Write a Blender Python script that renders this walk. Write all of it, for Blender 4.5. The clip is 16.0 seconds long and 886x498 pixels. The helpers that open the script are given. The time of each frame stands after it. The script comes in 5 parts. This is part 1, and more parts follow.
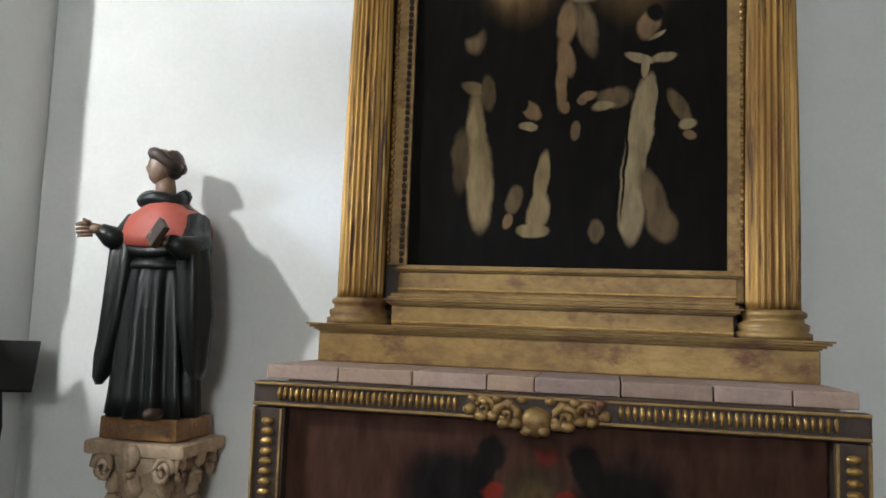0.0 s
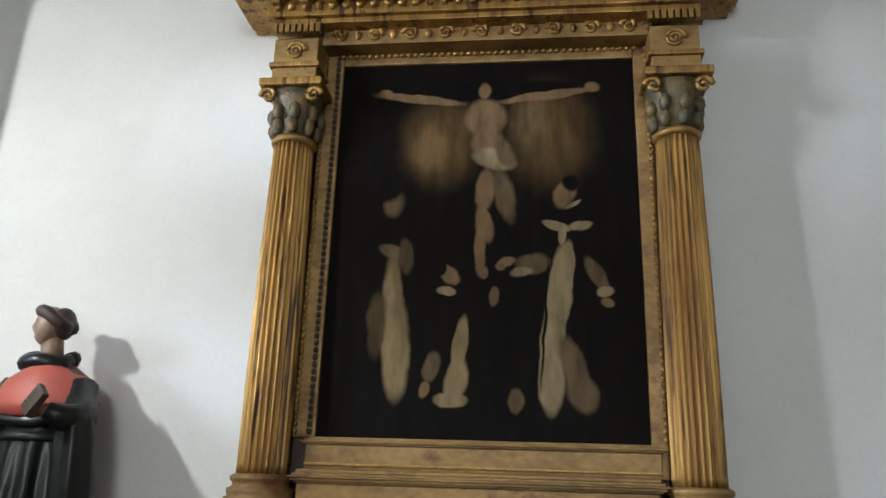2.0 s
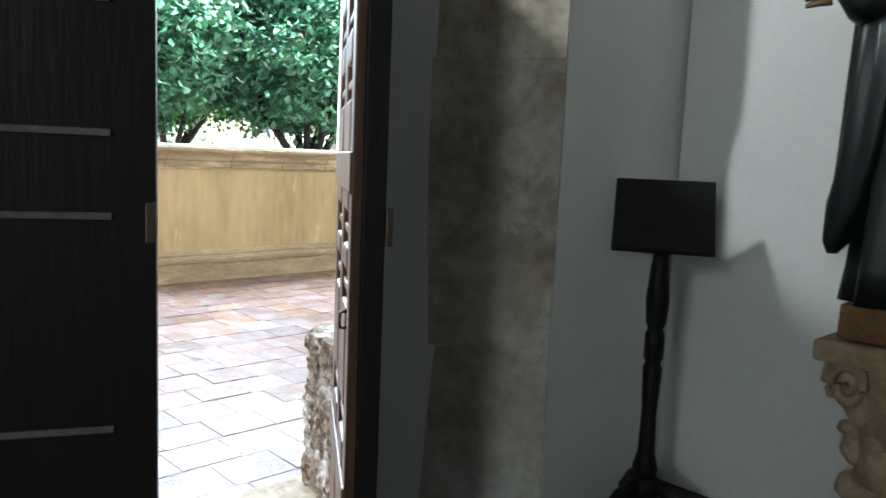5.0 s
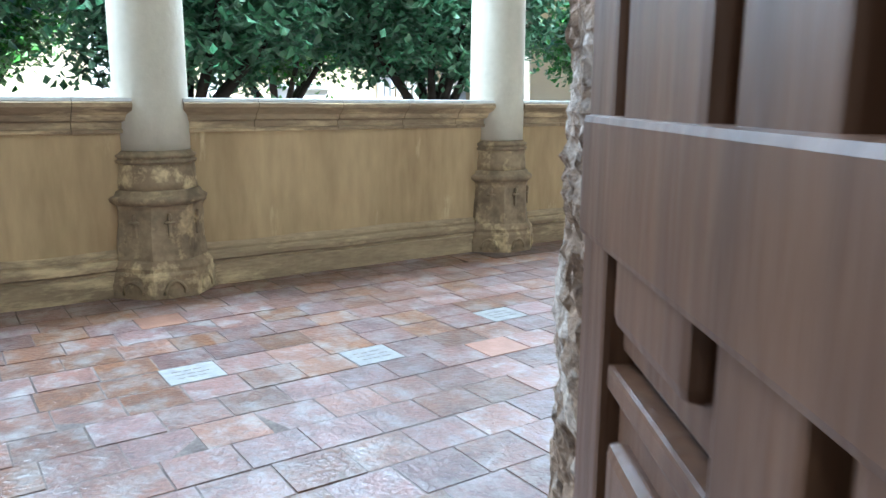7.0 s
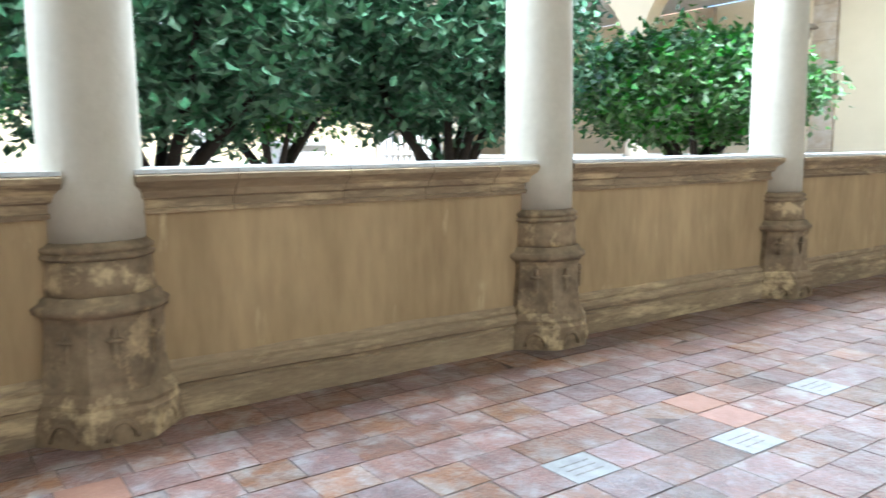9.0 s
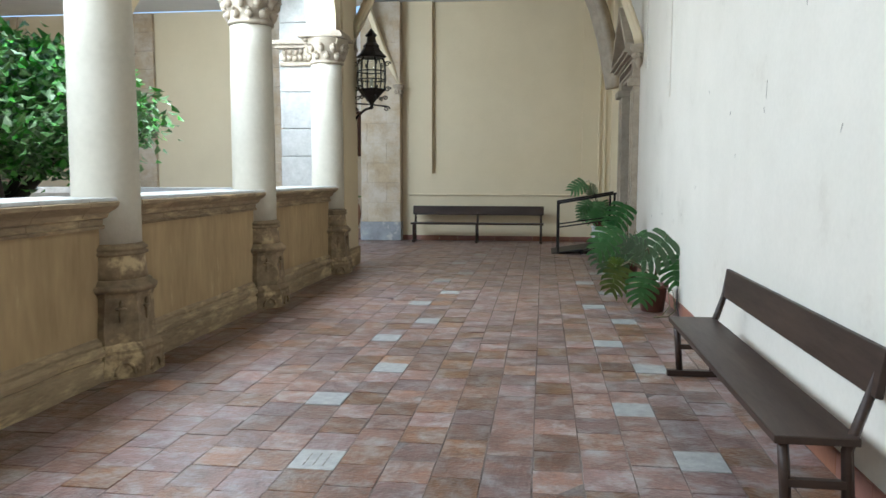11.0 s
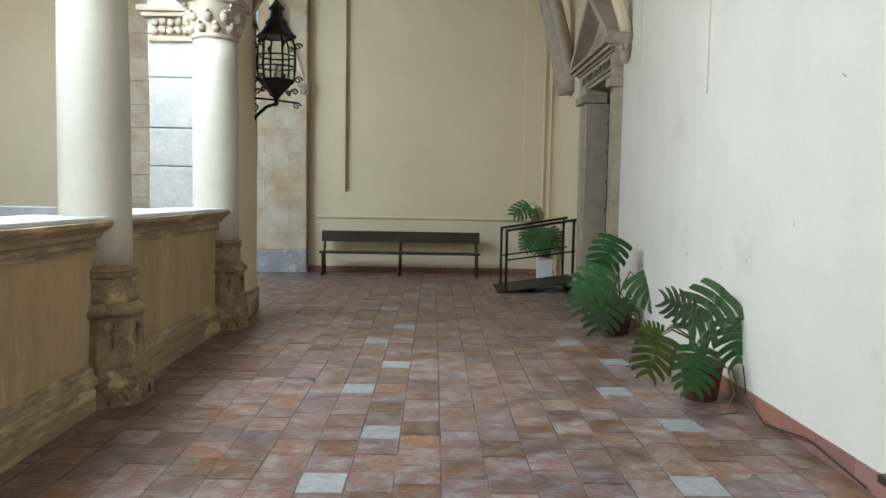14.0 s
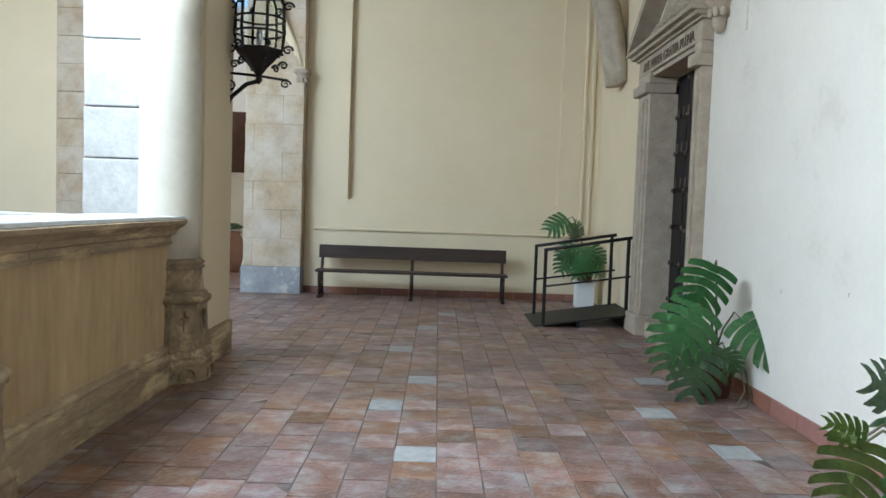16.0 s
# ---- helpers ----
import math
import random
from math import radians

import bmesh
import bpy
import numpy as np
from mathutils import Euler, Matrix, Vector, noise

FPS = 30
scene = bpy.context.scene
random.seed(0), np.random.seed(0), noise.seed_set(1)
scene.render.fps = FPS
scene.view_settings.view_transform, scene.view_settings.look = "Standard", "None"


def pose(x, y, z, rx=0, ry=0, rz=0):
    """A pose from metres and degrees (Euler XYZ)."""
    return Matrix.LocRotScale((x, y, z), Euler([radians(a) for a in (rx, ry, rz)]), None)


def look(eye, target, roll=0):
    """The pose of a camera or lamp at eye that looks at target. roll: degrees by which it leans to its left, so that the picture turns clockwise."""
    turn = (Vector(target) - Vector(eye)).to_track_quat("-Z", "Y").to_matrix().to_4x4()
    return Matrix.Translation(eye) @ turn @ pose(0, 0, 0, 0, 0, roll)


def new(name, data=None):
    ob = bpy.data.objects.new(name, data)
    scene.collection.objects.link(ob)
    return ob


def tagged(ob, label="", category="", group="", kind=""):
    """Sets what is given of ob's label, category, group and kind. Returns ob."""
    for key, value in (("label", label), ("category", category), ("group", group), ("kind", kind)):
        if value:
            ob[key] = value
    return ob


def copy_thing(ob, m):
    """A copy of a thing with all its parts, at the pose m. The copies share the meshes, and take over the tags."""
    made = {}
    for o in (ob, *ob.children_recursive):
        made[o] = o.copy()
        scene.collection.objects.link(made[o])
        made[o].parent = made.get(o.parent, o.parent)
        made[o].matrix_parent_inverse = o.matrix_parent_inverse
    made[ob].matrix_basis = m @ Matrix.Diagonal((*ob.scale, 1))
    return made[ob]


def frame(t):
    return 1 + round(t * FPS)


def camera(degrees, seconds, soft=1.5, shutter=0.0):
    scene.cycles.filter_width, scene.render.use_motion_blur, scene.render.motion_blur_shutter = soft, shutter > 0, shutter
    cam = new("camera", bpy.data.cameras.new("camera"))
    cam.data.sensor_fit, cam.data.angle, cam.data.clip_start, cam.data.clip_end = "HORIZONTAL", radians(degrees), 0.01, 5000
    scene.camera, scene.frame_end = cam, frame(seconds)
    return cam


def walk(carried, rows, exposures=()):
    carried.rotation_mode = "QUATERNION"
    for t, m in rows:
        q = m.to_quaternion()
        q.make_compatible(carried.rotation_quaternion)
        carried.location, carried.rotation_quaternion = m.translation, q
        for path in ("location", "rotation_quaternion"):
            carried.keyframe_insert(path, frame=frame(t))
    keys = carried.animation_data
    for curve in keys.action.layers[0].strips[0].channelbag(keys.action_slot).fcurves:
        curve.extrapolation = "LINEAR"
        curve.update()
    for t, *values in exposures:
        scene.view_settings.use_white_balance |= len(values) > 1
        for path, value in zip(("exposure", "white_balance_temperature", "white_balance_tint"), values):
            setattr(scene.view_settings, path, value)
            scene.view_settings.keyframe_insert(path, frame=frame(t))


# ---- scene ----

# ---- camera and walk ----
cam = camera(60.4, 16.0, shutter=0.2)
PATH = [
    (0, (0.231, 0.996, 1.396), (-0.194, 2.94, 1.593), 2.1),
    (0.5, (0.15, 1.021, 1.415), (-0.177, 2.969, 1.729), 2.3),
    (1, (0.191, 1.065, 1.438), (-0.056, 2.996, 1.894), 2.6),
    (1.5, (0.229, 1.105, 1.474), (0.044, 3.011, 2.053), 2.6),
    (2, (0.239, 1.134, 1.467), (0.01, 3.027, 2.069), 1.9),
    (2.5, (0.211, 1.164, 1.463), (-0.195, 3.081, 1.861), 2.3),
    (3, (0.039, 1.282, 1.324), (-0.593, 3.17, 1.511), 2.8),
    (3.5, (-0.245, 1.429, 1.304), (-1.167, 3.204, 1.346), 3.9),
    (4, (-0.585, 1.622, 1.25), (-1.785, 3.219, 1.149), 4.0),
    (4.5, (-0.953, 1.742, 1.27), (-2.298, 3.208, 1.059), 3.1),
    (5, (-1.304, 1.871, 1.286), (-2.738, 3.245, 1.046), 2.4),
    (5.2, (-1.459, 1.929, 1.273), (-2.915, 3.277, 1.023), 2.0),
    (7.3, (-3.058, 2.954, 1.316), (-4.697, 4.032, 0.926), -0.0),
    (7.5, (-3.188, 3.009, 1.345), (-4.845, 4.06, 0.961), -0.3),
    (8, (-3.507, 3.236, 1.338), (-5.245, 4.171, 1.01), -0.9),
    (8.5, (-3.824, 3.306, 1.34), (-5.611, 4.161, 1.068), -1.2),
    (9, (-4.145, 3.446, 1.377), (-5.775, 4.576, 1.121), -0.7),
    (9.5, (-4.405, 3.81, 1.375), (-5.654, 5.35, 1.113), -0.5),
    (10, (-4.688, 4.121, 1.405), (-5.448, 5.954, 1.157), -0.2),
    (12.3, (-5.394, 5.926, 1.489), (-5.465, 7.917, 1.313), 0.1),
    (12.5, (-5.481, 6.124, 1.49), (-5.499, 8.117, 1.319), 0.1),
    (13, (-5.612, 6.616, 1.472), (-5.548, 8.608, 1.315), 0.3),
    (13.5, (-5.728, 7.139, 1.491), (-5.654, 9.132, 1.338), 0.8),
    (14, (-5.863, 7.612, 1.499), (-5.837, 9.606, 1.354), 1.0),
    (14.5, (-5.921, 8.159, 1.51), (-5.971, 10.154, 1.379), 1.7),
    (15, (-6.049, 8.7, 1.475), (-6.139, 10.693, 1.334), 2.6),
    (15.5, (-6.051, 9.265, 1.45), (-6.119, 11.259, 1.301), 2.4),
    (16, (-6.083, 9.823, 1.455), (-6.068, 11.82, 1.341), 2.0),
]

EXPOSURES = [(0, 3.55, 5600, 9), (1.0, 3.45, 5650, 9), (2.2, 3.5, 5600, 9), (3.2, 3.6, 5450, 8), (3.6, 3.55, 5400, 7), (4.0, 3.25, 5300, 3), (4.5, 2.82, 5200, 1), (5.0, 2.68, 5300, 1),
             (7.3, 1.67, 5000, 2), (8.0, 1.66, 4950, 1), (8.6, 1.76, 5000, 3), (9.0, 1.66, 5400, 6), (10.0, 1.15, 5450, 5), (12.3, 0.74, 5950, 6), (14.5, 0.76, 5800, 5), (15.2, 0.95, 5500, 5), (16, 1.1, 5450, 5)]
walk(cam, [(t, look(eye, target, roll)) for t, eye, target, roll in PATH], EXPOSURES)

# ---- world, sun and large lights ----
world = bpy.data.worlds.new("sky")
scene.world = world
world.use_nodes = True
wn = world.node_tree.nodes
sky = wn.new("ShaderNodeTexSky")
sky.sky_type = "NISHITA"
sky.sun_disc = False
sky.sun_elevation = radians(62)
sky.sun_rotation = radians(100)
sky.altitude = 700
sky.dust_density = 2.5
wn["Background"].inputs["Strength"].default_value = 0.15
world.node_tree.links.new(sky.outputs["Color"], wn["Background"].inputs["Color"])


def lamp(name, kind, energy, m, color=(1, 1, 1), size=0.3, size_y=None, label=""):
    data = bpy.data.lights.new(name, kind)
    data.energy, data.color = energy, color
    if kind == "AREA":
        data.size = size
        if size_y:
            data.shape, data.size_y = "RECTANGLE", size_y
    if kind == "SUN":
        data.angle = radians(0.6)
    ob = new(name, data)
    ob.matrix_world = m
    return ob


sun_from = Vector((math.cos(radians(62)) * 0.98, -math.cos(radians(62)) * 0.17, math.sin(radians(62))))
lamp("sun", "SUN", 5.0, look(sun_from * 40, (0, 0, 0)), (1.0, 0.94, 0.85))
# daylight through the light above the door; an added lamp for unseen nave windows
lamp("transom_light", "AREA", 6.8, look((-3.30, 2.2, 3.1), (-1.6, 4.4, 1.3)), (1.0, 0.94, 0.82), 0.10, 0.10)
lamp("nave_fill_light", "AREA", 29, look((0.6, -5.85, 3.4), (-1.0, 4.5, 1.4)), (1.0, 0.94, 0.82), 1.6, 2.0)
# added area lamps outside the arches, boosting the sky's light in the walks
for yy in (-0.3, 2.65, 5.6, 8.55, 11.5):
    lamp("arch_sky_fill", "AREA", 92, look((-9.05, yy, 3.8), (-5.6, yy, 0.3)), (0.89, 0.945, 1.0), 1.9, 1.2)
lamp("arch_sky_fill", "AREA", 90, look((-9.05, 14.3, 3.8), (-5.6, 14.9, 0.3)), (0.89, 0.945, 1.0), 1.9, 1.2)
for xx, power in ((-10.9, 115), (-14.4, 70)):
    lamp("arch_sky_fill", "AREA", power, look((xx, 16.6, 4.0), (xx + 3.6, 21.0, 1.2)), (0.84, 0.92, 1.0), 2.0, 1.3)

# ---- materials ----
def mat(name, color, other=None, rough=0.7, scale=6.0, bump=0.25, metal=0.0, fine=60.0, piece=0.0, spec=0.4, contrast=0.5, stretch=(1, 1, 1), coat=0.0, wear=None, wear_at=0.62, wear_scale=3.0, wear_soft=0.04):
    """Two colours mixed by noise at two scales, with a fine relief; piece: how far each piece differs; wear: a third colour in patches."""
    m = bpy.data.materials.new(name)
    m.use_nodes = True
    nt = m.node_tree
    N, L = nt.nodes.new, nt.links.new
    b = nt.nodes["Principled BSDF"]
    other = other or tuple(c * 0.72 for c in color)
    tc = N("ShaderNodeTexCoord")
    mp = N("ShaderNodeMapping")
    mp.inputs["Scale"].default_value = stretch
    geo = N("ShaderNodeNewGeometry")
    L(geo.outputs["Position"], mp.inputs["Vector"])
    n1 = N("ShaderNodeTexNoise")
    n1.inputs["Scale"].default_value, n1.inputs["Detail"].default_value, n1.inputs["Roughness"].default_value = scale, 6, 0.62
    n2 = N("ShaderNodeTexNoise")
    n2.inputs["Scale"].default_value, n2.inputs["Detail"].default_value = fine, 5
    L(mp.outputs[0], n1.inputs["Vector"])
    L(mp.outputs[0], n2.inputs["Vector"])
    add = N("ShaderNodeMath")
    add.operation = "MULTIPLY_ADD"
    L(n2.outputs["Fac"], add.inputs[0])
    add.inputs[1].default_value = 0.45
    L(n1.outputs["Fac"], add.inputs[2])
    ramp = N("ShaderNodeMapRange")
    ramp.inputs["From Min"].default_value, ramp.inputs["From Max"].default_value = 0.72 - contrast * 0.4, 0.72 + contrast * 0.4
    L(add.outputs[0], ramp.inputs["Value"])
    mix = N("ShaderNodeMix")
    mix.data_type = "RGBA"
    mix.inputs["A"].default_value, mix.inputs["B"].default_value = (*color, 1), (*other, 1)
    L(ramp.outputs[0], mix.inputs["Factor"])
    out = mix.outputs["Result"]
    if wear:
        n3 = N("ShaderNodeTexNoise")
        n3.inputs["Scale"].default_value, n3.inputs["Detail"].default_value, n3.inputs["Roughness"].default_value = wear_scale, 9, 0.7
        L(mp.outputs[0], n3.inputs["Vector"])
        r3 = N("ShaderNodeMapRange")
        r3.inputs["From Min"].default_value, r3.inputs["From Max"].default_value = wear_at - wear_soft, wear_at + wear_soft
        L(n3.outputs["Fac"], r3.inputs["Value"])
        m3 = N("ShaderNodeMix")
        m3.data_type = "RGBA"
        L(out, m3.inputs["A"])
        m3.inputs["B"].default_value = (*wear, 1)
        L(r3.outputs[0], m3.inputs["Factor"])
        out = m3.outputs["Result"]
    if piece:
        info = N("ShaderNodeObjectInfo")
        sm = N("ShaderNodeMath")
        sm.operation = "ADD"
        L(info.outputs["Random"], sm.inputs[0])
        L(geo.outputs["Random Per Island"], sm.inputs[1])
        fr = N("ShaderNodeMath")
        fr.operation = "FRACT"
        L(sm.outputs[0], fr.inputs[0])
        hv = N("ShaderNodeHueSaturation")
        r = N("ShaderNodeMapRange")
        r.inputs["To Min"].default_value, r.inputs["To Max"].default_value = 1 - piece, 1 + piece
        L(fr.outputs[0], r.inputs["Value"])
        L(r.outputs[0], hv.inputs["Value"])
        sh = N("ShaderNodeMath")
        sh.operation = "MULTIPLY_ADD"
        sh.inputs[1].default_value = 7.13
        L(fr.outputs[0], sh.inputs[0])
        f2 = N("ShaderNodeMath")
        f2.operation = "FRACT"
        L(sh.outputs[0], f2.inputs[0])
        r2 = N("ShaderNodeMapRange")
        r2.inputs["To Min"].default_value, r2.inputs["To Max"].default_value = 0.5 - piece * 0.055, 0.5 + piece * 0.055
        L(f2.outputs[0], r2.inputs["Value"])
        L(r2.outputs[0], hv.inputs["Hue"])
        r4 = N("ShaderNodeMapRange")
        r4.inputs["To Min"].default_value, r4.inputs["To Max"].default_value = 1 - piece * 1.1, 1 + piece * 0.7
        L(f2.outputs[0], r4.inputs["Value"])
        L(r4.outputs[0], hv.inputs["Saturation"])
        L(out, hv.inputs["Color"])
        out = hv.outputs["Color"]
    L(out, b.inputs["Base Color"])
    b.inputs["Roughness"].default_value, b.inputs["Metallic"].default_value = rough, metal
    b.inputs["Specular IOR Level"].default_value = spec
    b.inputs["Coat Weight"].default_value = coat
    b.inputs["Coat Roughness"].default_value = 0.25
    rr = N("ShaderNodeMapRange")
    rr.inputs["To Min"].default_value, rr.inputs["To Max"].default_value = max(0.05, rough - 0.12), min(1, rough + 0.12)
    L(n1.outputs["Fac"], rr.inputs["Value"])
    L(rr.outputs[0], b.inputs["Roughness"])
    if bump:
        bp = N("ShaderNodeBump")
        bp.inputs["Strength"].default_value, bp.inputs["Distance"].default_value = bump, 0.012
        L(add.outputs[0], bp.inputs["Height"])
        L(bp.outputs[0], b.inputs["Normal"])
    return m


WHITE = mat("white_plaster", (0.72, 0.72, 0.70), (0.62, 0.62, 0.60), 0.85, 1.6, 0.12, fine=45, contrast=0.8)
WALLW = mat("limewashed_wall", (0.72, 0.665, 0.565), (0.63, 0.58, 0.485), 0.85, 1.1, 0.15, fine=30, contrast=0.8, wear=(0.60, 0.545, 0.45), wear_at=0.63, wear_scale=1.1)
YELLOW = mat("yellow_plaster", (0.71, 0.60, 0.405), (0.64, 0.535, 0.35), 0.85, 1.2, 0.12, fine=40, contrast=0.8)
OCHRE = mat("ochre_plaster", (0.50, 0.365, 0.19), (0.29, 0.198, 0.10), 0.85, 1.7, 0.2, fine=16, contrast=0.65, stretch=(1, 1, 0.22), wear=(0.52, 0.40, 0.225), wear_at=0.64, wear_scale=5)
MOULD = mat("worn_ochre_moulding", (0.38, 0.285, 0.165), (0.19, 0.135, 0.08), 0.8, 4, 0.5, fine=50, contrast=0.6, stretch=(1, 0.22, 1), wear=(0.56, 0.43, 0.24), wear_at=0.575, wear_scale=7, wear_soft=0.07)
PEEL = mat("flaking_yellow_plaster", (0.34, 0.25, 0.145), (0.17, 0.12, 0.07), 0.85, 4, 0.6, fine=20, contrast=0.5, wear=(0.57, 0.44, 0.245), wear_at=0.56, wear_scale=4.5, wear_soft=0.05)
PEDEST = mat("weathered_pedestal_stone", (0.34, 0.255, 0.15), (0.15, 0.108, 0.065), 0.85, 4, 0.6, fine=18, contrast=0.5, wear=(0.52, 0.39, 0.21), wear_at=0.63, wear_scale=5, wear_soft=0.07)
COLUMN = mat("painted_column", (0.575, 0.525, 0.42), (0.475, 0.43, 0.335), 0.75, 2.5, 0.55, fine=22, contrast=0.8)
PIERW = mat("whitewashed_blocks", (0.53, 0.515, 0.475), (0.38, 0.365, 0.325), 0.85, 6, 0.9, fine=30, contrast=0.6)
STONE = mat("tan_stone", (0.50, 0.39, 0.255), (0.35, 0.265, 0.17), 0.88, 2.6, 0.8, fine=24, contrast=0.6, piece=0.05, wear=(0.54, 0.475, 0.38), wear_at=0.56, wear_scale=2.2, wear_soft=0.14)
STONEG = mat("grey_carved_stone", (0.46, 0.385, 0.285), (0.32, 0.265, 0.195), 0.85, 6, 0.7, fine=40, contrast=0.6)
REVEAL = mat("bare_reveal_stone", (0.56, 0.515, 0.43), (0.26, 0.21, 0.155), 0.9, 2.2, 0.6, fine=22, contrast=0.5, piece=0.12, wear=(0.60, 0.575, 0.52), wear_at=0.57, wear_scale=3.5, wear_soft=0.07)
ROUGH = mat("eroded_jamb_stone", (0.38, 0.265, 0.175), (0.11, 0.07, 0.043), 0.92, 26, 1.0, fine=90, contrast=0.42, wear=(0.58, 0.50, 0.42), wear_at=0.57, wear_scale=7)
TILE = mat("terracotta_tile", (0.24, 0.115, 0.077), (0.12, 0.07, 0.056), 0.33, 5, 0.8, fine=40, piece=0.32, contrast=0.55, wear=(0.28, 0.245, 0.225), wear_at=0.56, wear_scale=6.0, wear_soft=0.09)
TILEW = mat("white_marble_tile", (0.37, 0.365, 0.345), (0.25, 0.25, 0.24), 0.4, 14, 0.2, fine=80, piece=0.12)
CLAYTILE = mat("newer_orange_tile", (0.34, 0.175, 0.11), (0.26, 0.13, 0.082), 0.45, 9, 0.4, piece=0.12)
GROUT = mat("floor_mortar", (0.25, 0.21, 0.185), (0.08, 0.06, 0.05), 0.85, 3, 0.5, contrast=0.4)
# dark stone, its colour deepened further to paint in the church's shadow
SHADEFLOOR = mat("shade_deepened_church_floor", (0.034, 0.027, 0.023), (0.022, 0.018, 0.016), 0.6, 5, 0.3)
SKIRT = mat("red_skirting", (0.30, 0.13, 0.085), (0.24, 0.11, 0.08), 0.6, 6, 0.3, piece=0.15)
GOLD = mat("aged_gilding", (0.47, 0.28, 0.07), (0.17, 0.088, 0.026), 0.45, 9, 0.5, 0.5, fine=55, contrast=0.5, wear=(0.075, 0.038, 0.018), wear_at=0.57, wear_scale=22, stretch=(1, 1, 0.07))
GOLDB = mat("bright_gilding", (0.48, 0.30, 0.09), (0.18, 0.10, 0.03), 0.42, 12, 0.5, 0.6, fine=60, contrast=0.6)
GILTD = mat("dull_gilt_wood", (0.37, 0.235, 0.075), (0.17, 0.098, 0.034), 0.48, 4, 0.5, 0.25, fine=28, stretch=(0.8, 1, 1.3), contrast=0.5, wear=(0.13, 0.06, 0.028), wear_at=0.60, wear_scale=5, wear_soft=0.06)
OLDBLACK = mat("black_frame_paint", (0.028, 0.02, 0.016), (0.06, 0.035, 0.02), 0.5, 10, 0.4)
VERDI = mat("blue_green_capital", (0.05, 0.062, 0.056), (0.20, 0.13, 0.045), 0.5, 18, 0.6, 0.3)
BRICK = mat("pinkish_brick_slab", (0.40, 0.28, 0.215), (0.29, 0.20, 0.155), 0.85, 8, 0.5, piece=0.16)
ROBE = mat("black_painted_robe", (0.009, 0.0105, 0.010), (0.013, 0.014, 0.0135), 0.36, 12, 0.25, spec=0.3, coat=0.1, wear=(0.16, 0.13, 0.10), wear_at=0.74, wear_scale=5)
REDCAPE = mat("faded_red_cape", (0.42, 0.10, 0.068), (0.36, 0.085, 0.06), 0.55, 8, 0.2)
SKIN = mat("polychrome_skin", (0.26, 0.17, 0.11), (0.17, 0.105, 0.068), 0.45, 12, 0.2)
HAIR = mat("dark_hair_paint", (0.035, 0.022, 0.016), (0.06, 0.04, 0.028), 0.5, 14, 0.3)
CAPSTONE = mat("old_alabaster", (0.46, 0.35, 0.23), (0.24, 0.165, 0.10), 0.75, 7, 1.0, fine=38, contrast=0.5)
PLINTH = mat("gilt_brown_plinth", (0.26, 0.135, 0.045), (0.13, 0.065, 0.026), 0.5, 7, 0.4, 0.15, wear=(0.42, 0.25, 0.08), wear_at=0.6, wear_scale=6)
BLACKW = mat("black_stained_wood", (0.007, 0.006, 0.006), (0.011, 0.010, 0.009), 0.5, 10, 0.2, spec=0.2)
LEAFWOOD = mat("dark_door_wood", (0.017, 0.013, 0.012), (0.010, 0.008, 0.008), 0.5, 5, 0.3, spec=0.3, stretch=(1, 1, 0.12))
DOORWOOD = mat("carved_walnut", (0.15, 0.078, 0.042), (0.065, 0.032, 0.018), 0.45, 6, 0.35, stretch=(1, 1, 0.12))
BENCHW = mat("dark_bench_wood", (0.055, 0.034, 0.024), (0.03, 0.019, 0.014), 0.42, 7, 0.2, spec=0.25, stretch=(1, 0.12, 1))
BENCHX = mat("dark_bench_wood_long", (0.055, 0.034, 0.024), (0.03, 0.019, 0.014), 0.45, 7, 0.2, spec=0.25, stretch=(0.12, 1, 1))
IRON = mat("black_iron", (0.014, 0.012, 0.011), (0.03, 0.025, 0.022), 0.5, 16, 0.4, 0.4)
STEEL = mat("bare_metal", (0.20, 0.16, 0.12), (0.13, 0.10, 0.08), 0.4, 10, 0.1, 0.8)
POT = mat("brown_plastic_pot", (0.15, 0.062, 0.042), (0.12, 0.05, 0.036), 0.5, 8, 0.15)
SOIL = mat("potting_soil", (0.10, 0.075, 0.05), (0.05, 0.035, 0.025), 0.95, 25, 1.0)
MONST = mat("monstera_leaf", (0.27, 0.47, 0.21), (0.16, 0.34, 0.135), 0.28, 8, 0.15, piece=0.28)
MONSTY = mat("yellowing_leaf", (0.32, 0.42, 0.07), (0.16, 0.28, 0.05), 0.4, 8, 0.15, piece=0.2)
STEM = mat("green_stem", (0.12, 0.16, 0.06), (0.16, 0.12, 0.07), 0.6, 12, 0.2)
LEAF = mat("orange_tree_leaf", (0.14, 0.285, 0.145), (0.095, 0.21, 0.105), 0.55, 3, 0.0, piece=0.30, spec=0.22)
LEAFL = mat("light_leaf", (0.16, 0.34, 0.08), (0.10, 0.25, 0.06), 0.45, 3, 0.0, piece=0.4)
BARK = mat("dark_bark", (0.045, 0.034, 0.026), (0.025, 0.019, 0.015), 0.9, 14, 0.8)
GRAVEL = mat("pale_courtyard_ground", (0.46, 0.41, 0.33), (0.36, 0.31, 0.25), 0.95, 3, 0.6)
ROOF = mat("roof_tile", (0.36, 0.19, 0.11), (0.25, 0.13, 0.08), 0.85, 6, 0.6)
CLAYPOT = mat("pink_clay_pot", (0.42, 0.25, 0.18), (0.32, 0.19, 0.14), 0.8, 6, 0.4)
BLUEDADO = mat("blue_grey_dado", (0.36, 0.365, 0.365), (0.22, 0.22, 0.22), 0.9, 4, 0.6, wear=(0.48, 0.45, 0.40), wear_at=0.58)

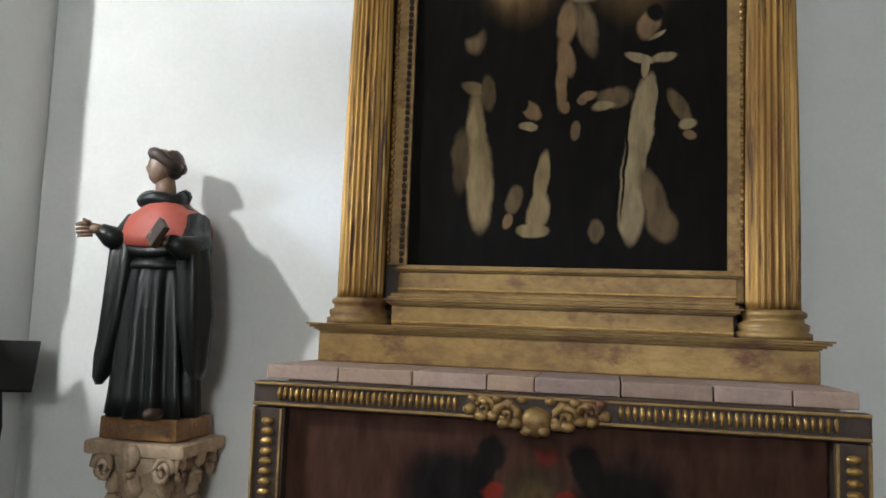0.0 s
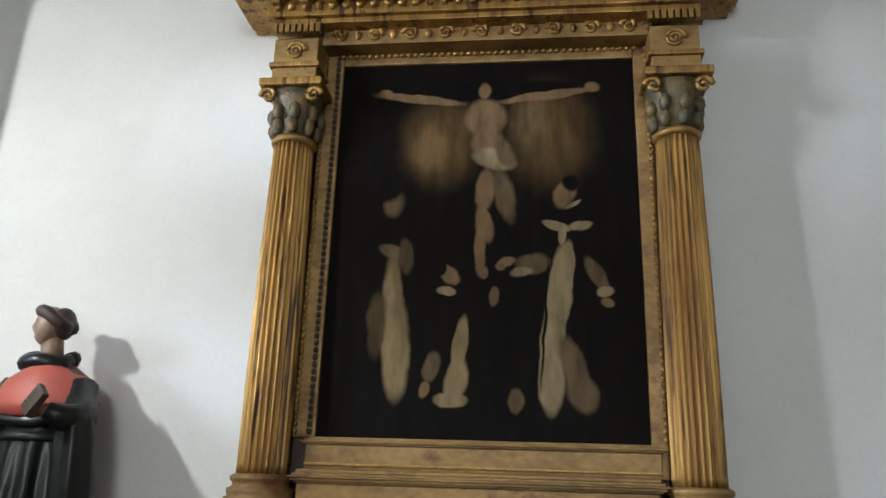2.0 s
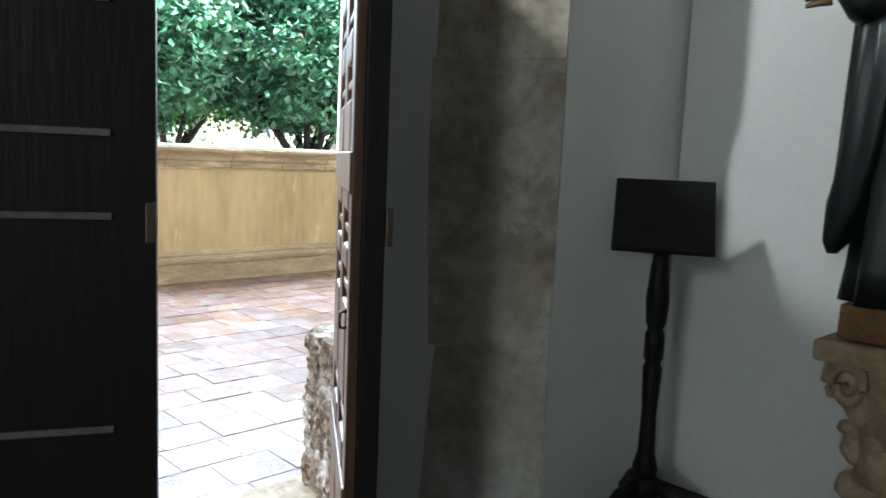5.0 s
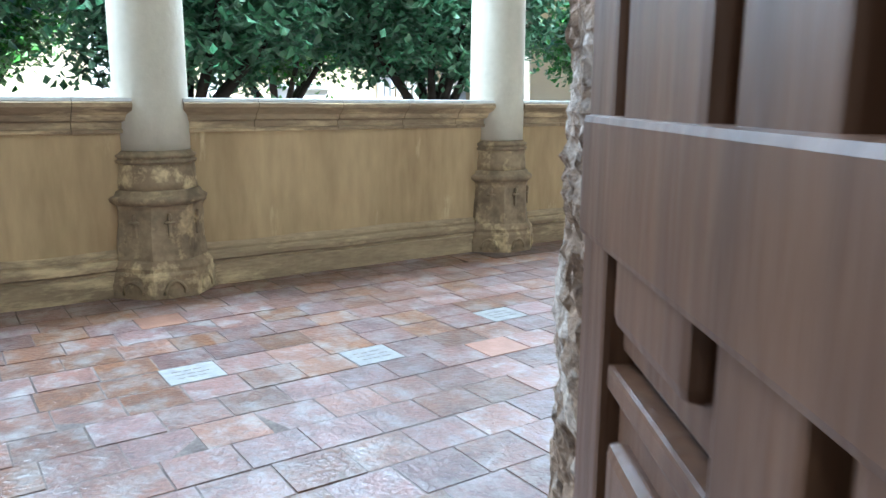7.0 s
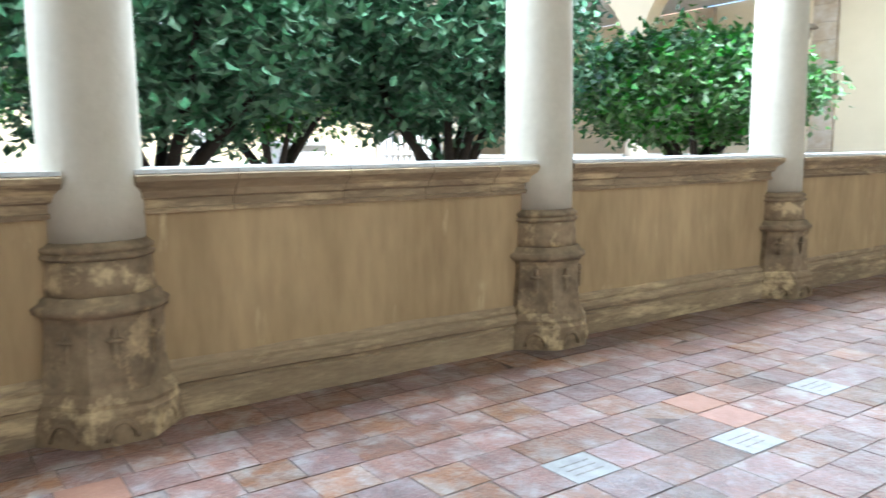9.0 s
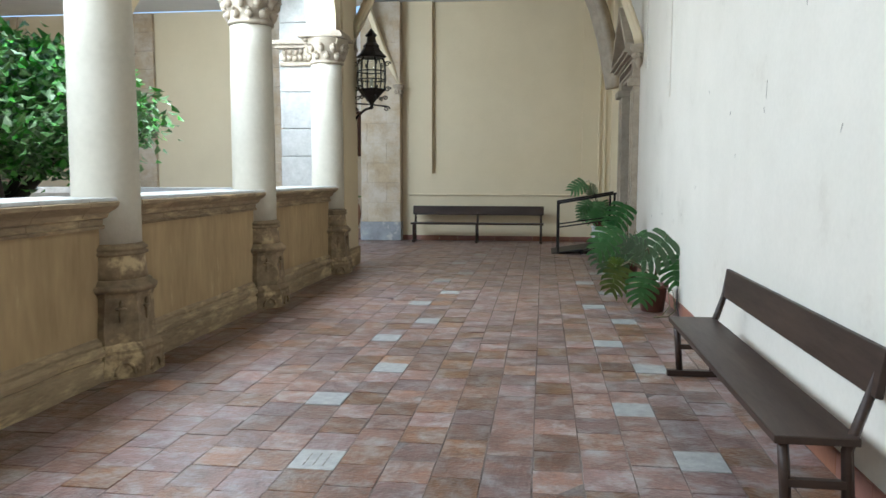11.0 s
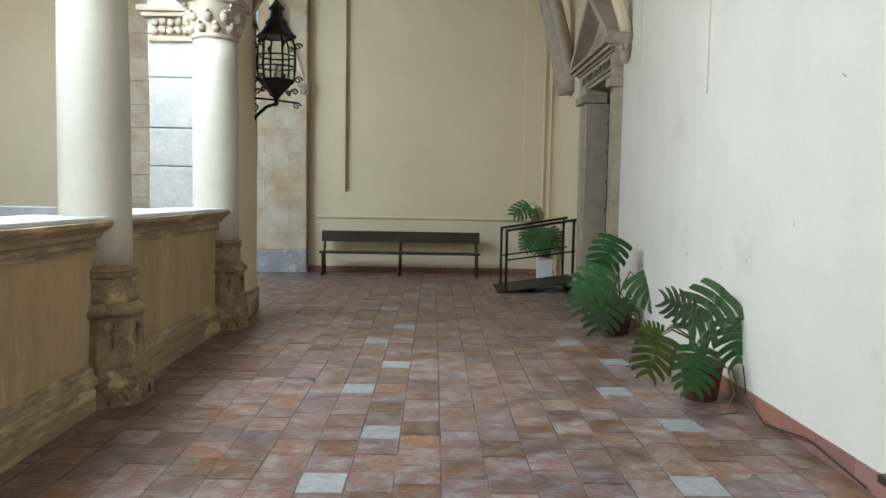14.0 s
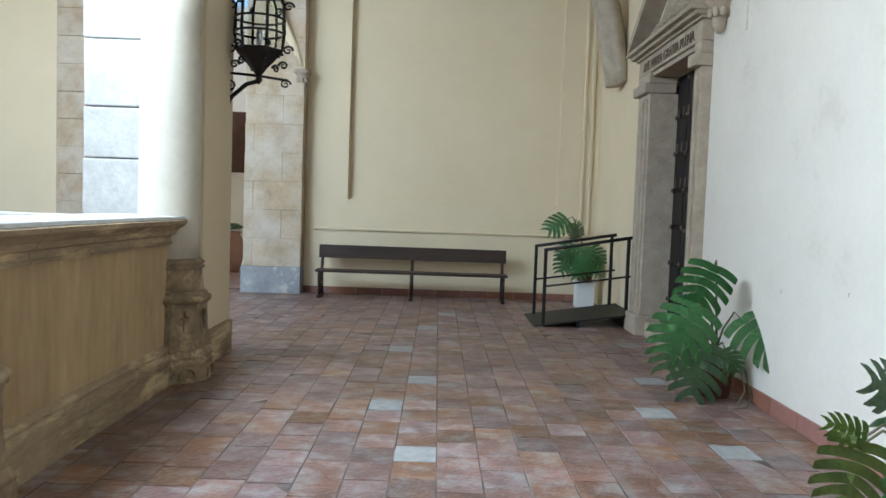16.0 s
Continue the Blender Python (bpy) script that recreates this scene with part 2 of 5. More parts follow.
LETTER = mat("dark_lettering", (0.09, 0.06, 0.04), (0.15, 0.11, 0.075), 0.6, 20, 0.0)
CABLE = mat("black_cable", (0.02, 0.02, 0.02), (0.03, 0.03, 0.03), 0.5, 10, 0.0)
# pale tone for the painted glint on door ledges, and for tile inscriptions
PALELINE = mat("ledge_glint_and_inscription", (0.22, 0.19, 0.16), (0.12, 0.10, 0.085), 0.5, 10, 0.2)
HOOD = mat("shaded_brown_shutter", (0.07, 0.03, 0.02), (0.05, 0.022, 0.016), 0.6, 8, 0.2)


def glass(name, tint=(0.9, 0.92, 0.9)):
    m = bpy.data.materials.new(name)
    m.use_nodes = True
    b = m.node_tree.nodes["Principled BSDF"]
    b.inputs["Base Color"].default_value = (*tint, 1)
    b.inputs["Transmission Weight"].default_value = 1.0
    b.inputs["Roughness"].default_value = 0.08
    b.inputs["IOR"].default_value = 1.1
    return m


GLASS = glass("lantern_glass")


def painted(name, ground, shapes, distort=0.06, sx=0.0, sz=0.0):
    """An oil painting: soft strokes, each (colour, x, z, half width, half height, turn in degrees, softness), over a dark ground."""
    m = bpy.data.materials.new(name)
    m.use_nodes = True
    nt = m.node_tree
    N, L = nt.nodes.new, nt.links.new
    b = nt.nodes["Principled BSDF"]
    geo = N("ShaderNodeNewGeometry")
    nz = N("ShaderNodeTexNoise")
    nz.inputs["Scale"].default_value, nz.inputs["Detail"].default_value = 9.0, 5
    L(geo.outputs["Position"], nz.inputs["Vector"])
    sub = N("ShaderNodeVectorMath")
    sub.operation = "MULTIPLY_ADD"
    L(nz.outputs["Color"], sub.inputs[0])
    sub.inputs[1].default_value = (distort, 0, distort)
    L(geo.outputs["Position"], sub.inputs[2])
    out = None
    for color, x, z, rx, rz, turn, soft in shapes:
        mp = N("ShaderNodeMapping")
        mp.vector_type = "TEXTURE"
        mp.inputs["Location"].default_value = (x + distort / 2, 0, z + distort / 2)
        mp.inputs["Rotation"].default_value = (0, radians(-turn), 0)
        mp.inputs["Scale"].default_value = (rx, 1000, rz)
        L(sub.outputs[0], mp.inputs["Vector"])
        ln = N("ShaderNodeVectorMath")
        ln.operation = "LENGTH"
        L(mp.outputs[0], ln.inputs[0])
        mr = N("ShaderNodeMapRange")
        mr.interpolation_type = "SMOOTHSTEP"
        mr.inputs["From Min"].default_value, mr.inputs["From Max"].default_value = 1.0 + soft * 0.3, 1.0 - soft * 0.75
        L(ln.outputs["Value"], mr.inputs["Value"])
        mx = N("ShaderNodeMix")
        mx.data_type = "RGBA"
        if out is None:
            mx.inputs["A"].default_value = (*ground, 1)
        else:
            L(out, mx.inputs["A"])
        mx.inputs["B"].default_value = (*color, 1)
        L(mr.outputs[0], mx.inputs["Factor"])
        out = mx.outputs["Result"]
    n2 = N("ShaderNodeTexNoise")
    n2.inputs["Scale"].default_value, n2.inputs["Detail"].default_value = 22, 7
    mpn = N("ShaderNodeMapping")
    mpn.inputs["Scale"].default_value = (1, 1, 0.3)
    L(geo.outputs["Position"], mpn.inputs["Vector"])
    L(mpn.outputs[0], n2.inputs["Vector"])
    hv = N("ShaderNodeHueSaturation")
    mr = N("ShaderNodeMapRange")
    mr.inputs["From Min"].default_value, mr.inputs["From Max"].default_value = 0.3, 0.7
    mr.inputs["To Min"].default_value, mr.inputs["To Max"].default_value = 0.65, 1.25
    L(n2.outputs["Fac"], mr.inputs["Value"])
    L(mr.outputs[0], hv.inputs["Value"])
    L(out, hv.inputs["Color"])
    L(hv.outputs["Color"], b.inputs["Base Color"])
    b.inputs["Roughness"].default_value = 0.55
    b.inputs["Specular IOR Level"].default_value = 0.04
    return m


CR, DC, FL, CL, BK = (0.185, 0.135, 0.068), (0.065, 0.045, 0.023), (0.15, 0.095, 0.048), (0.075, 0.046, 0.019), (0.005, 0.004, 0.0035)
OILS = painted("altar_oil_paint", (0.0058, 0.0048, 0.004), [
    (CL, -0.190, 3.075, 0.207, 0.246, 0, 0.8),
    (CL, 0.330, 3.107, 0.216, 0.291, 0, 0.9),
    ((0.125, 0.08, 0.034), -0.244, 3.045, 0.097, 0.137, 0, 0.9),
    ((0.115, 0.075, 0.033), 0.248, 3.167, 0.109, 0.153, 0, 0.9),
    (BK, 0.008, 3.346, 0.539, 0.053, 1, 0.3),
    (BK, 0.079, 2.559, 0.068, 0.984, 2, 0.3),
    (FL, -0.309, 3.309, 0.237, 0.025, -8, 0.35),
    (FL, 0.315, 3.311, 0.246, 0.025, 7, 0.35),
    (FL, -0.483, 3.348, 0.040, 0.025, 0, 0.5),
    (FL, 0.542, 3.351, 0.038, 0.031, 0, 0.5),
    (FL, 0.022, 3.198, 0.105, 0.111, 0, 0.35),
    (FL, 0.036, 3.076, 0.082, 0.085, 0, 0.4),
    ((0.22, 0.17, 0.095), 0.066, 2.981, 0.108, 0.059, -18, 0.4),
    ((0.10, 0.07, 0.037), 0.120, 3.011, 0.049, 0.090, 20, 0.5),
    (BK, 0.021, 3.378, 0.067, 0.082, 0, 0.35),
    (FL, 0.017, 3.346, 0.034, 0.047, 0, 0.4),
    ((0.10, 0.07, 0.037), 0.115, 2.798, 0.048, 0.151, 12, 0.5),
    (FL, 0.028, 2.826, 0.048, 0.116, -5, 0.4),
    (FL, 0.023, 2.655, 0.040, 0.099, 14, 0.4),
    (FL, 0.006, 2.530, 0.029, 0.134, -2, 0.4),
    (FL, 0.023, 2.421, 0.026, 0.035, 0, 0.4),
    ((0.10, 0.07, 0.037), -0.403, 2.764, 0.049, 0.076, 0, 0.5),
    (BK, -0.429, 2.822, 0.077, 0.065, 0, 0.5),
    ((0.10, 0.07, 0.037), -0.408, 2.517, 0.070, 0.033, -20, 0.4),
    (DC, -0.337, 2.496, 0.035, 0.089, 8, 0.4),
    (CR, -0.389, 2.251, 0.052, 0.272, 1, 0.4),
    (CR, -0.364, 2.069, 0.067, 0.250, 2, 0.35),
    (DC, -0.457, 2.170, 0.047, 0.160, 0, 0.5),
    (FL, -0.141, 2.407, 0.068, 0.038, -42, 0.35),
    (BK, -0.180, 2.439, 0.037, 0.049, -20, 0.4),
    ((0.22, 0.17, 0.095), -0.148, 2.329, 0.052, 0.024, -10, 0.3),
    (CR, -0.075, 2.077, 0.036, 0.142, -6, 0.3),
    (CR, -0.088, 1.925, 0.050, 0.113, -10, 0.35),
    (CR, -0.109, 1.837, 0.080, 0.034, -5, 0.3),
    ((0.10, 0.07, 0.037), -0.202, 1.984, 0.038, 0.076, -8, 0.4),
    (FL, -0.227, 1.880, 0.025, 0.040, -20, 0.4),
    ((0.10, 0.07, 0.037), 0.076, 2.310, 0.023, 0.045, 0, 0.4),
    (FL, 0.398, 2.801, 0.050, 0.086, -30, 0.35),
    (BK, 0.425, 2.850, 0.047, 0.040, -30, 0.4),
    ((0.22, 0.17, 0.095), 0.427, 2.742, 0.052, 0.011, 30, 0.3),
    (BK, 0.399, 2.697, 0.094, 0.034, 10, 0.4),
    ((0.22, 0.17, 0.095), 0.355, 2.640, 0.068, 0.025, -15, 0.3),
    ((0.22, 0.17, 0.095), 0.464, 2.642, 0.062, 0.025, 8, 0.4),
    ((0.22, 0.17, 0.095), 0.381, 2.597, 0.018, 0.061, 0, 0.3),
    ((0.10, 0.07, 0.037), 0.245, 2.458, 0.082, 0.054, 8, 0.35),
    ((0.22, 0.17, 0.095), 0.202, 2.419, 0.057, 0.024, 10, 0.5),
    (FL, 0.128, 2.464, 0.047, 0.027, 15, 0.4),
    ((0.10, 0.07, 0.037), 0.103, 2.444, 0.026, 0.016, -30, 0.4),
    ((0.22, 0.17, 0.095), 0.402, 2.429, 0.036, 0.149, -4, 0.25),
    ((0.22, 0.17, 0.095), 0.367, 2.322, 0.056, 0.228, -5, 0.25),
    ((0.22, 0.17, 0.095), 0.333, 2.114, 0.055, 0.300, -4, 0.25),
    ((0.22, 0.17, 0.095), 0.324, 1.963, 0.064, 0.189, 0, 0.3),
    (BK, 0.299, 2.190, 0.008, 0.345, -3, 0.6),
    ((0.10, 0.07, 0.037), 0.425, 1.991, 0.054, 0.156, 18, 0.35),
    ((0.10, 0.07, 0.037), 0.457, 1.881, 0.068, 0.098, 25, 0.4),
    ((0.10, 0.07, 0.037), 0.534, 2.410, 0.035, 0.102, 28, 0.35),
    ((0.22, 0.17, 0.095), 0.569, 2.331, 0.045, 0.026, 10, 0.4),
    (FL, 0.578, 2.279, 0.035, 0.023, -35, 0.4),
    ((0.10, 0.07, 0.037), 0.173, 1.835, 0.034, 0.059, 0, 0.4),
    (BK, 0.251, 2.036, 0.025, 0.231, 2, 0.5)], 0.04)
HERALD = painted("frontal_paint", (0.055, 0.026, 0.018), [
    ((0.012, 0.010, 0.009), -0.33, 0.74, 0.20, 0.23, 18, 0.5), ((0.012, 0.010, 0.009), 0.30, 0.74, 0.20, 0.23, -18, 0.5), ((0.012, 0.010, 0.009), -0.20, 0.90, 0.06, 0.10, -20, 0.4), ((0.012, 0.010, 0.009), 0.17, 0.90, 0.06, 0.10, 20, 0.4),
    ((0.045, 0.03, 0.018), -0.02, 0.70, 0.17, 0.22, 0, 0.4), ((0.085, 0.055, 0.025), -0.02, 0.76, 0.09, 0.09, 0, 0.7), ((0.16, 0.022, 0.014), -0.17, 0.80, 0.05, 0.035, 20, 0.5), ((0.10, 0.02, 0.014), 0.02, 0.93, 0.05, 0.03, 0, 0.5), ((0.13, 0.02, 0.014), 0.10, 0.80, 0.04, 0.03, 0, 0.5)], 0.09)

# ---- mesh helpers ----
def link(name, bm, material, parent=None, label="", smooth=False):
    me = bpy.data.meshes.new(name)
    bm.normal_update()
    bm.to_mesh(me)
    bm.free()
    for m in material if isinstance(material, (list, tuple)) else [material]:
        me.materials.append(m)
    if smooth:
        for p in me.polygons:
            p.use_smooth = True
    ob = new(name, me)
    if parent:
        ob.parent = parent
    if label:
        ob["label"] = label
    return ob


def part(name, bm, material, parent, label="", smooth=False):
    return link(name, bm, material, parent, label, smooth)


def thing(name, m, label, category, group="", kind=""):
    ob = new(name)
    ob.empty_display_size = 0.1
    ob.matrix_world = m
    return tagged(ob, label, category, group, kind)


def structure(name, bm, material, label, category="wall", smooth=False):
    return tagged(link(name, bm, material, None, "", smooth), label, category, "", "structure")


def box(x0, x1, y0, y1, z0, z1, bevel=0.0, bm=None, mi=0):
    own = bmesh.new()
    bmesh.ops.create_cube(own, size=1, matrix=Matrix.Translation(((x0 + x1) / 2, (y0 + y1) / 2, (z0 + z1) / 2)) @ Matrix.Diagonal((abs(x1 - x0), abs(y1 - y0), abs(z1 - z0), 1)))
    if bevel:
        bmesh.ops.bevel(own, geom=own.edges[:], offset=bevel, segments=2, profile=0.6, affect="EDGES")
    if bm is None:
        return own
    return merge(bm, own, mi)


def merge(bm, own, mi=0):
    """Adds own to bm and frees it."""
    vs = [bm.verts.new(v.co) for v in own.verts]
    own.verts.index_update()
    for f in own.faces:
        try:
            g = bm.faces.new([vs[v.index] for v in f.verts])
            g.material_index = mi if mi else f.material_index
            g.smooth = f.smooth
        except ValueError:
            pass
    own.free()
    return bm


def loft(rings, bm=None, mi=0, caps=True, smooth=True):
    """Skins a list of rings, each a list of the same number of points."""
    bm = bm or bmesh.new()
    rows = [[bm.verts.new(p) for p in r] for r in rings]
    n = len(rows[0])
    for a, b in zip(rows, rows[1:]):
        for i in range(n):
            f = bm.faces.new((a[i], a[(i + 1) % n], b[(i + 1) % n], b[i]))
            f.material_index, f.smooth = mi, smooth
    if caps:
        for r, flip in ((rows[0], True), (rows[-1], False)):
            f = bm.faces.new(r[::-1] if flip else r)
            f.material_index = mi
    return bm


def lathe(profile, n=24, centre=(0, 0), bm=None, mi=0, ripple=0.0, waves=0, smooth=True, squash=1.0, turn=0.0):
    """A turned body from (radius, z) pairs; ripple and waves flute it."""
    rings = []
    for r, z in profile:
        rings.append([(centre[0] + (r * (1 - ripple * (0.5 - 0.5 * math.cos(waves * a)))) * math.cos(a), centre[1] + squash * (r * (1 - ripple * (0.5 - 0.5 * math.cos(waves * a)))) * math.sin(a), z)
                      for a in (turn + 2 * math.pi * i / n for i in range(n))])
    return loft(rings, bm, mi, True, smooth)


def tube(points, radius, n=8, bm=None, mi=0):
    """A pipe along points; radius a number or one for each point."""
    pts = [Vector(p) for p in points]
    rad = radius if isinstance(radius, (list, tuple)) else [radius] * len(pts)
    rings = []
    for i, p in enumerate(pts):
        d = (pts[min(i + 1, len(pts) - 1)] - pts[max(i - 1, 0)]).normalized()
        u = d.cross(Vector((0, 0, 1)) if abs(d.z) < 0.95 else Vector((1, 0, 0))).normalized()
        v = d.cross(u)
        rings.append([p + (u * math.cos(a) + v * math.sin(a)) * rad[i] for a in (2 * math.pi * k / n for k in range(n))])
    return loft(rings, bm, mi)


def prism(plan, z0, z1, bm=None, mi=0):
    """An upright prism on a plan of (x, y) corners."""
    return loft([[(x, y, z0) for x, y in plan], [(x, y, z1) for x, y in plan]], bm, mi, True, False)


def sweep_y(profile, y0, y1, steps=1, bm=None, wobble=0.0):
    """A profile of (x, z) pairs drawn out along y."""
    rings = []
    for i in range(steps + 1):
        y = y0 + (y1 - y0) * i / steps
        rings.append([(x + wobble * noise.noise((y * 2.3, z * 5, 1.7)), y, z + wobble * 0.6 * noise.noise((y * 1.9, z * 4, 9.1))) for x, z in profile])
    return loft(rings, bm, 0, True, False)


def sweep_x(profile, x0, x1, bm=None, mi=0):
    """A profile of (y, z) pairs drawn out along x."""
    return loft([[(x0, y, z) for y, z in profile], [(x1, y, z) for y, z in profile]], bm, mi, True, False)


def roughen(bm, amount, scale, seed=0.0):
    for v in bm.verts:
        p = v.co * scale
        v.co += Vector((noise.noise(p + Vector((seed, 0, 0))), noise.noise(p + Vector((0, 7 + seed, 0))), 0.6 * noise.noise(p + Vector((0, 0, 13 + seed))))) * amount
    return bm


def blob(centre, size, rings=6, n=8, bm=None, mi=0):
    own = bmesh.new()
    bmesh.ops.create_uvsphere(own, u_segments=n, v_segments=rings, radius=1, matrix=Matrix.Translation(centre) @ Matrix.Diagonal((*size, 1)))
    for f in own.faces:
        f.smooth = True
    return own if bm is None else merge(bm, own, mi)


def spiral(centre, radius, turns, tube_r, axis="y", flip=1, bm=None, mi=0):
    pts = []
    rad = []
    for i in range(int(turns * 10) + 1):
        a = 2 * math.pi * i / 10
        r = radius * (1 - 0.85 * i / (turns * 10))
        u, v = flip * r * math.cos(a), r * math.sin(a)
        pts.append((centre[0] + u, centre[1], centre[2] + v) if axis == "y" else (centre[0], centre[1] + u, centre[2] + v))
        rad.append(tube_r * (1 - 0.4 * i / (turns * 10)))
    return tube(pts, rad, 6, bm, mi)


# ---- the gallery: ground, floor and walls ----
GX0, GX1, GYN = -8.17, -3.58, 21.9
structure("ground", box(-60, 60, -60, 70, -0.4, -0.06), GRAVEL, "pale trodden courtyard earth around the cloister", "ground")
floor = structure("floor", box(-9.6, -3.3, -4, 22.2, -0.058, -0.0025), GROUT, "cloister walk paved with worn terracotta and white tiles on mortar", "floor")
structure("floor_north_walk", box(-30, -9.6, 16.4, 22.2, -0.058, -0.004), TILE, "terracotta floor of the north cloister walk", "floor")
structure("church_floor", box(-3.3, 7, -6, 5, -0.06, 0.03), SHADEFLOOR, "dark stone floor of the church, shadow deepened into its colour", "floor")
structure("door_threshold", box(-3.72, -3.3, 1.75, 3.7, -0.05, 0.028, 0.008), CAPSTONE, "worn pale stone sill at the church door", "floor")

# church side wall, with splayed reveals on both sides of the door
TOP = 6.2
structure("wall_east_north", prism([(-3.30, 3.38), (-3.30, 3.50), (-2.83, 3.85), (-2.83, 4.95), (-3.56, 4.95), (-3.56, 3.62)], 0, TOP), WHITE, "white plastered church wall beside the door reveal")
structure("wall_east_south", prism([(-3.30, 1.95), (-3.56, 1.95), (-3.56, -6), (-2.83, -6), (-2.83, 1.45), (-3.30, 1.80)], 0, TOP), WHITE, "white plastered church wall south of the door")
structure("wall_over_door", box(-3.56, -3.302, 1.8, 3.62, 3.70, TOP), WHITE, "plastered wall above the church door")
structure("reveal_head", prism([(-3.30, 1.80), (-3.30, 3.50), (-2.832, 3.848), (-2.832, 1.452)], 3.70, TOP), WHITE, "plastered soffit over the door recess")
structure("trim_transom_bar", box(-3.50, -3.34, 1.95, 3.38, 2.20, 2.32, 0.01), DOORWOOD, "walnut transom bar above the door leaves", "trim")
structure("wall_altar", box(-2.82, 7, 4.57, 4.95, 0, TOP), WHITE, "white plastered wall behind altar and statue")
structure("wall_church_south", box(-3.5, 7.3, -6.3, -6.0, 0, TOP), WHITE, "plain white church wall")
structure("wall_church_east", box(7, 7.3, -6, 4.95, 0, TOP), WHITE, "plain white church wall")
structure("ceiling_church", box(-3.6, 7.3, -6.3, 4.95, TOP + 0.004, TOP + 0.2), WHITE, "plain white church ceiling", "ceiling")

# bare stone reveal beside the door, as a facing of courses
reveal = thing("stone_reveal", pose(0, 0, 0), "bare grey-brown stone blocks lining the splayed door reveal", "stonework", kind="structure")
rd = Vector((0.50, 0.352, 0)).normalized()
rn = Vector((rd.y, -rd.x, 0))
z = 0.03
for i, h in enumerate((0.62, 0.30, 0.66, 0.55, 0.42, 0.60)):
    b = box(0, 0.435, -0.012, 0.003, 0.0, h - 0.0006, 0.0012)
    roughen(b, 0.003, 9, i)
    m = Matrix(((rd.x, -rn.x, 0, -3.19), (rd.y, -rn.y, 0, 3.5975), (0, 0, 1, z), (0, 0, 0, 1)))
    b.transform(m)
    part("stone_block", b, REVEAL, reveal)
    z += h
z = 1.90
for i, h in enumerate((0.27, 0.48, 0.5, 0.45, 0.6)):
    part("stone_block", roughen(box(-2.85, -2.80, 3.852, 4.09, z + 0.002, z + h - 0.002, 0.006), 0.006, 8, i), STONE, reveal)
    z += h

# gallery wall on the church side
structure("wall_gallery_south", box(GX1, -3.2, -6, 1.9, 0, 5.3), WALLW, "pale limewashed gallery wall")
structure("wall_gallery_over_door", box(GX1, -3.565, 1.9, 3.66, 3.70, 5.3), WALLW, "pale limewashed gallery wall over the door")
structure("wall_gallery", box(GX1, -3.2, 4.952, 16.98, 0, 5.3), WALLW, "pale limewashed gallery wall with hairline cracks and scuffs")
structure("wall_gallery_by_door", box(GX1, -3.565, 3.66, 4.952, 0, 5.3), WALLW, "pale limewashed gallery wall by the church door")
structure("wall_gallery_over_portal", box(GX1, -3.2, 16.98, 19.24, 3.25, 5.3), WALLW, "limewashed wall above the stone portal")
structure("wall_gallery_north", box(GX1, -3.2, 19.24, 22.2, 0, 5.3), YELLOW, "pale yellow gallery wall beyond the portal")
structure("ceiling", box(-8.55, -3.2, -6, 22.2, 5.3, 5.5), WHITE, "plain white ceiling of the cloister walk", "ceiling")
structure("ceiling_north_walk", box(-30, -8.55, 16.5, 22.2, 5.3, 5.5), WHITE, "plain ceiling of the north walk", "ceiling")
structure("roof", box(-8.9, 8, -7, 23, 7.2, 7.5), ROOF, "tiled roof over the east range", "roof")
structure("wall_upper_storey", box(-8.50, -8.18, -6, 17.0, 5.5, 7.2), YELLOW, "yellow upper wall above the arcade")
structure("roof_north", box(-30, -8.9, 16.2, 23, 7.2, 7.5), ROOF, "tiled roof over the north range", "roof")
structure("wall_upper_north", box(-30, -8.45, 16.5, 16.8, 5.5, 7.2), YELLOW, "yellow upper wall above the north arcade")
structure("wall_south_end", box(-8.4, -3.2, -6.3, -6, 0, 5.5), WALLW, "plain wall closing the walk to the south")
sk = thing("skirting", pose(0, 0, 0), "dull red clay skirting tiles along the limewashed wall", "skirting", kind="structure")
y = 4.0
while y < 16.8:
    ln = min(0.42, 16.9 - y)
    part("skirting_tile", box(GX1 - 0.014, GX1 + 0.004, y + 0.002, y + ln - 0.002, 0, 0.125, 0.003), SKIRT, sk)
    y += ln
# chips and scratches in the limewash
scuffs = thing("wall_scuff", pose(0, 0, 0), "small dark chips and scratches in the limewashed wall", "scuff marks", kind="structure")
srng = random.Random(4)
for yy, zz, hh, tt in ((10.12, 2.03, 0.12, 6), (10.16, 1.90, 0.04, -30), (11.1, 1.95, 0.04, 50), (11.9, 2.2, 0.05, -60), (10.9, 1.62, 0.03, 20), (12.4, 1.35, 0.035, 10), (13.1, 1.05, 0.03, -15), (13.6, 0.95, 0.04, 5), (14.4, 1.0, 0.03, 25), (9.4, 2.45, 0.07, -12), (15.3, 0.92, 0.035, 0), (8.8, 1.7, 0.05, 30)):
    b = box(-0.0012, 0.0012, -0.004, 0.004, -hh / 2, hh / 2, 0)
    b.transform(Matrix.Translation((GX1 - 0.001, yy, zz)) @ Matrix.Rotation(radians(tt), 4, "X"))
    part("chip", b, REVEAL, scuffs)
# shallow raised edge on the upper wall
for yy, z0 in ((14.05, 2.38), (16.2, 3.0)):
    structure("trim_plaster_edge", box(GX1 - 0.012, GX1, yy, yy + 0.05, z0, 5.3), WALLW, "shallow vertical plaster edge on the wall", "trim")

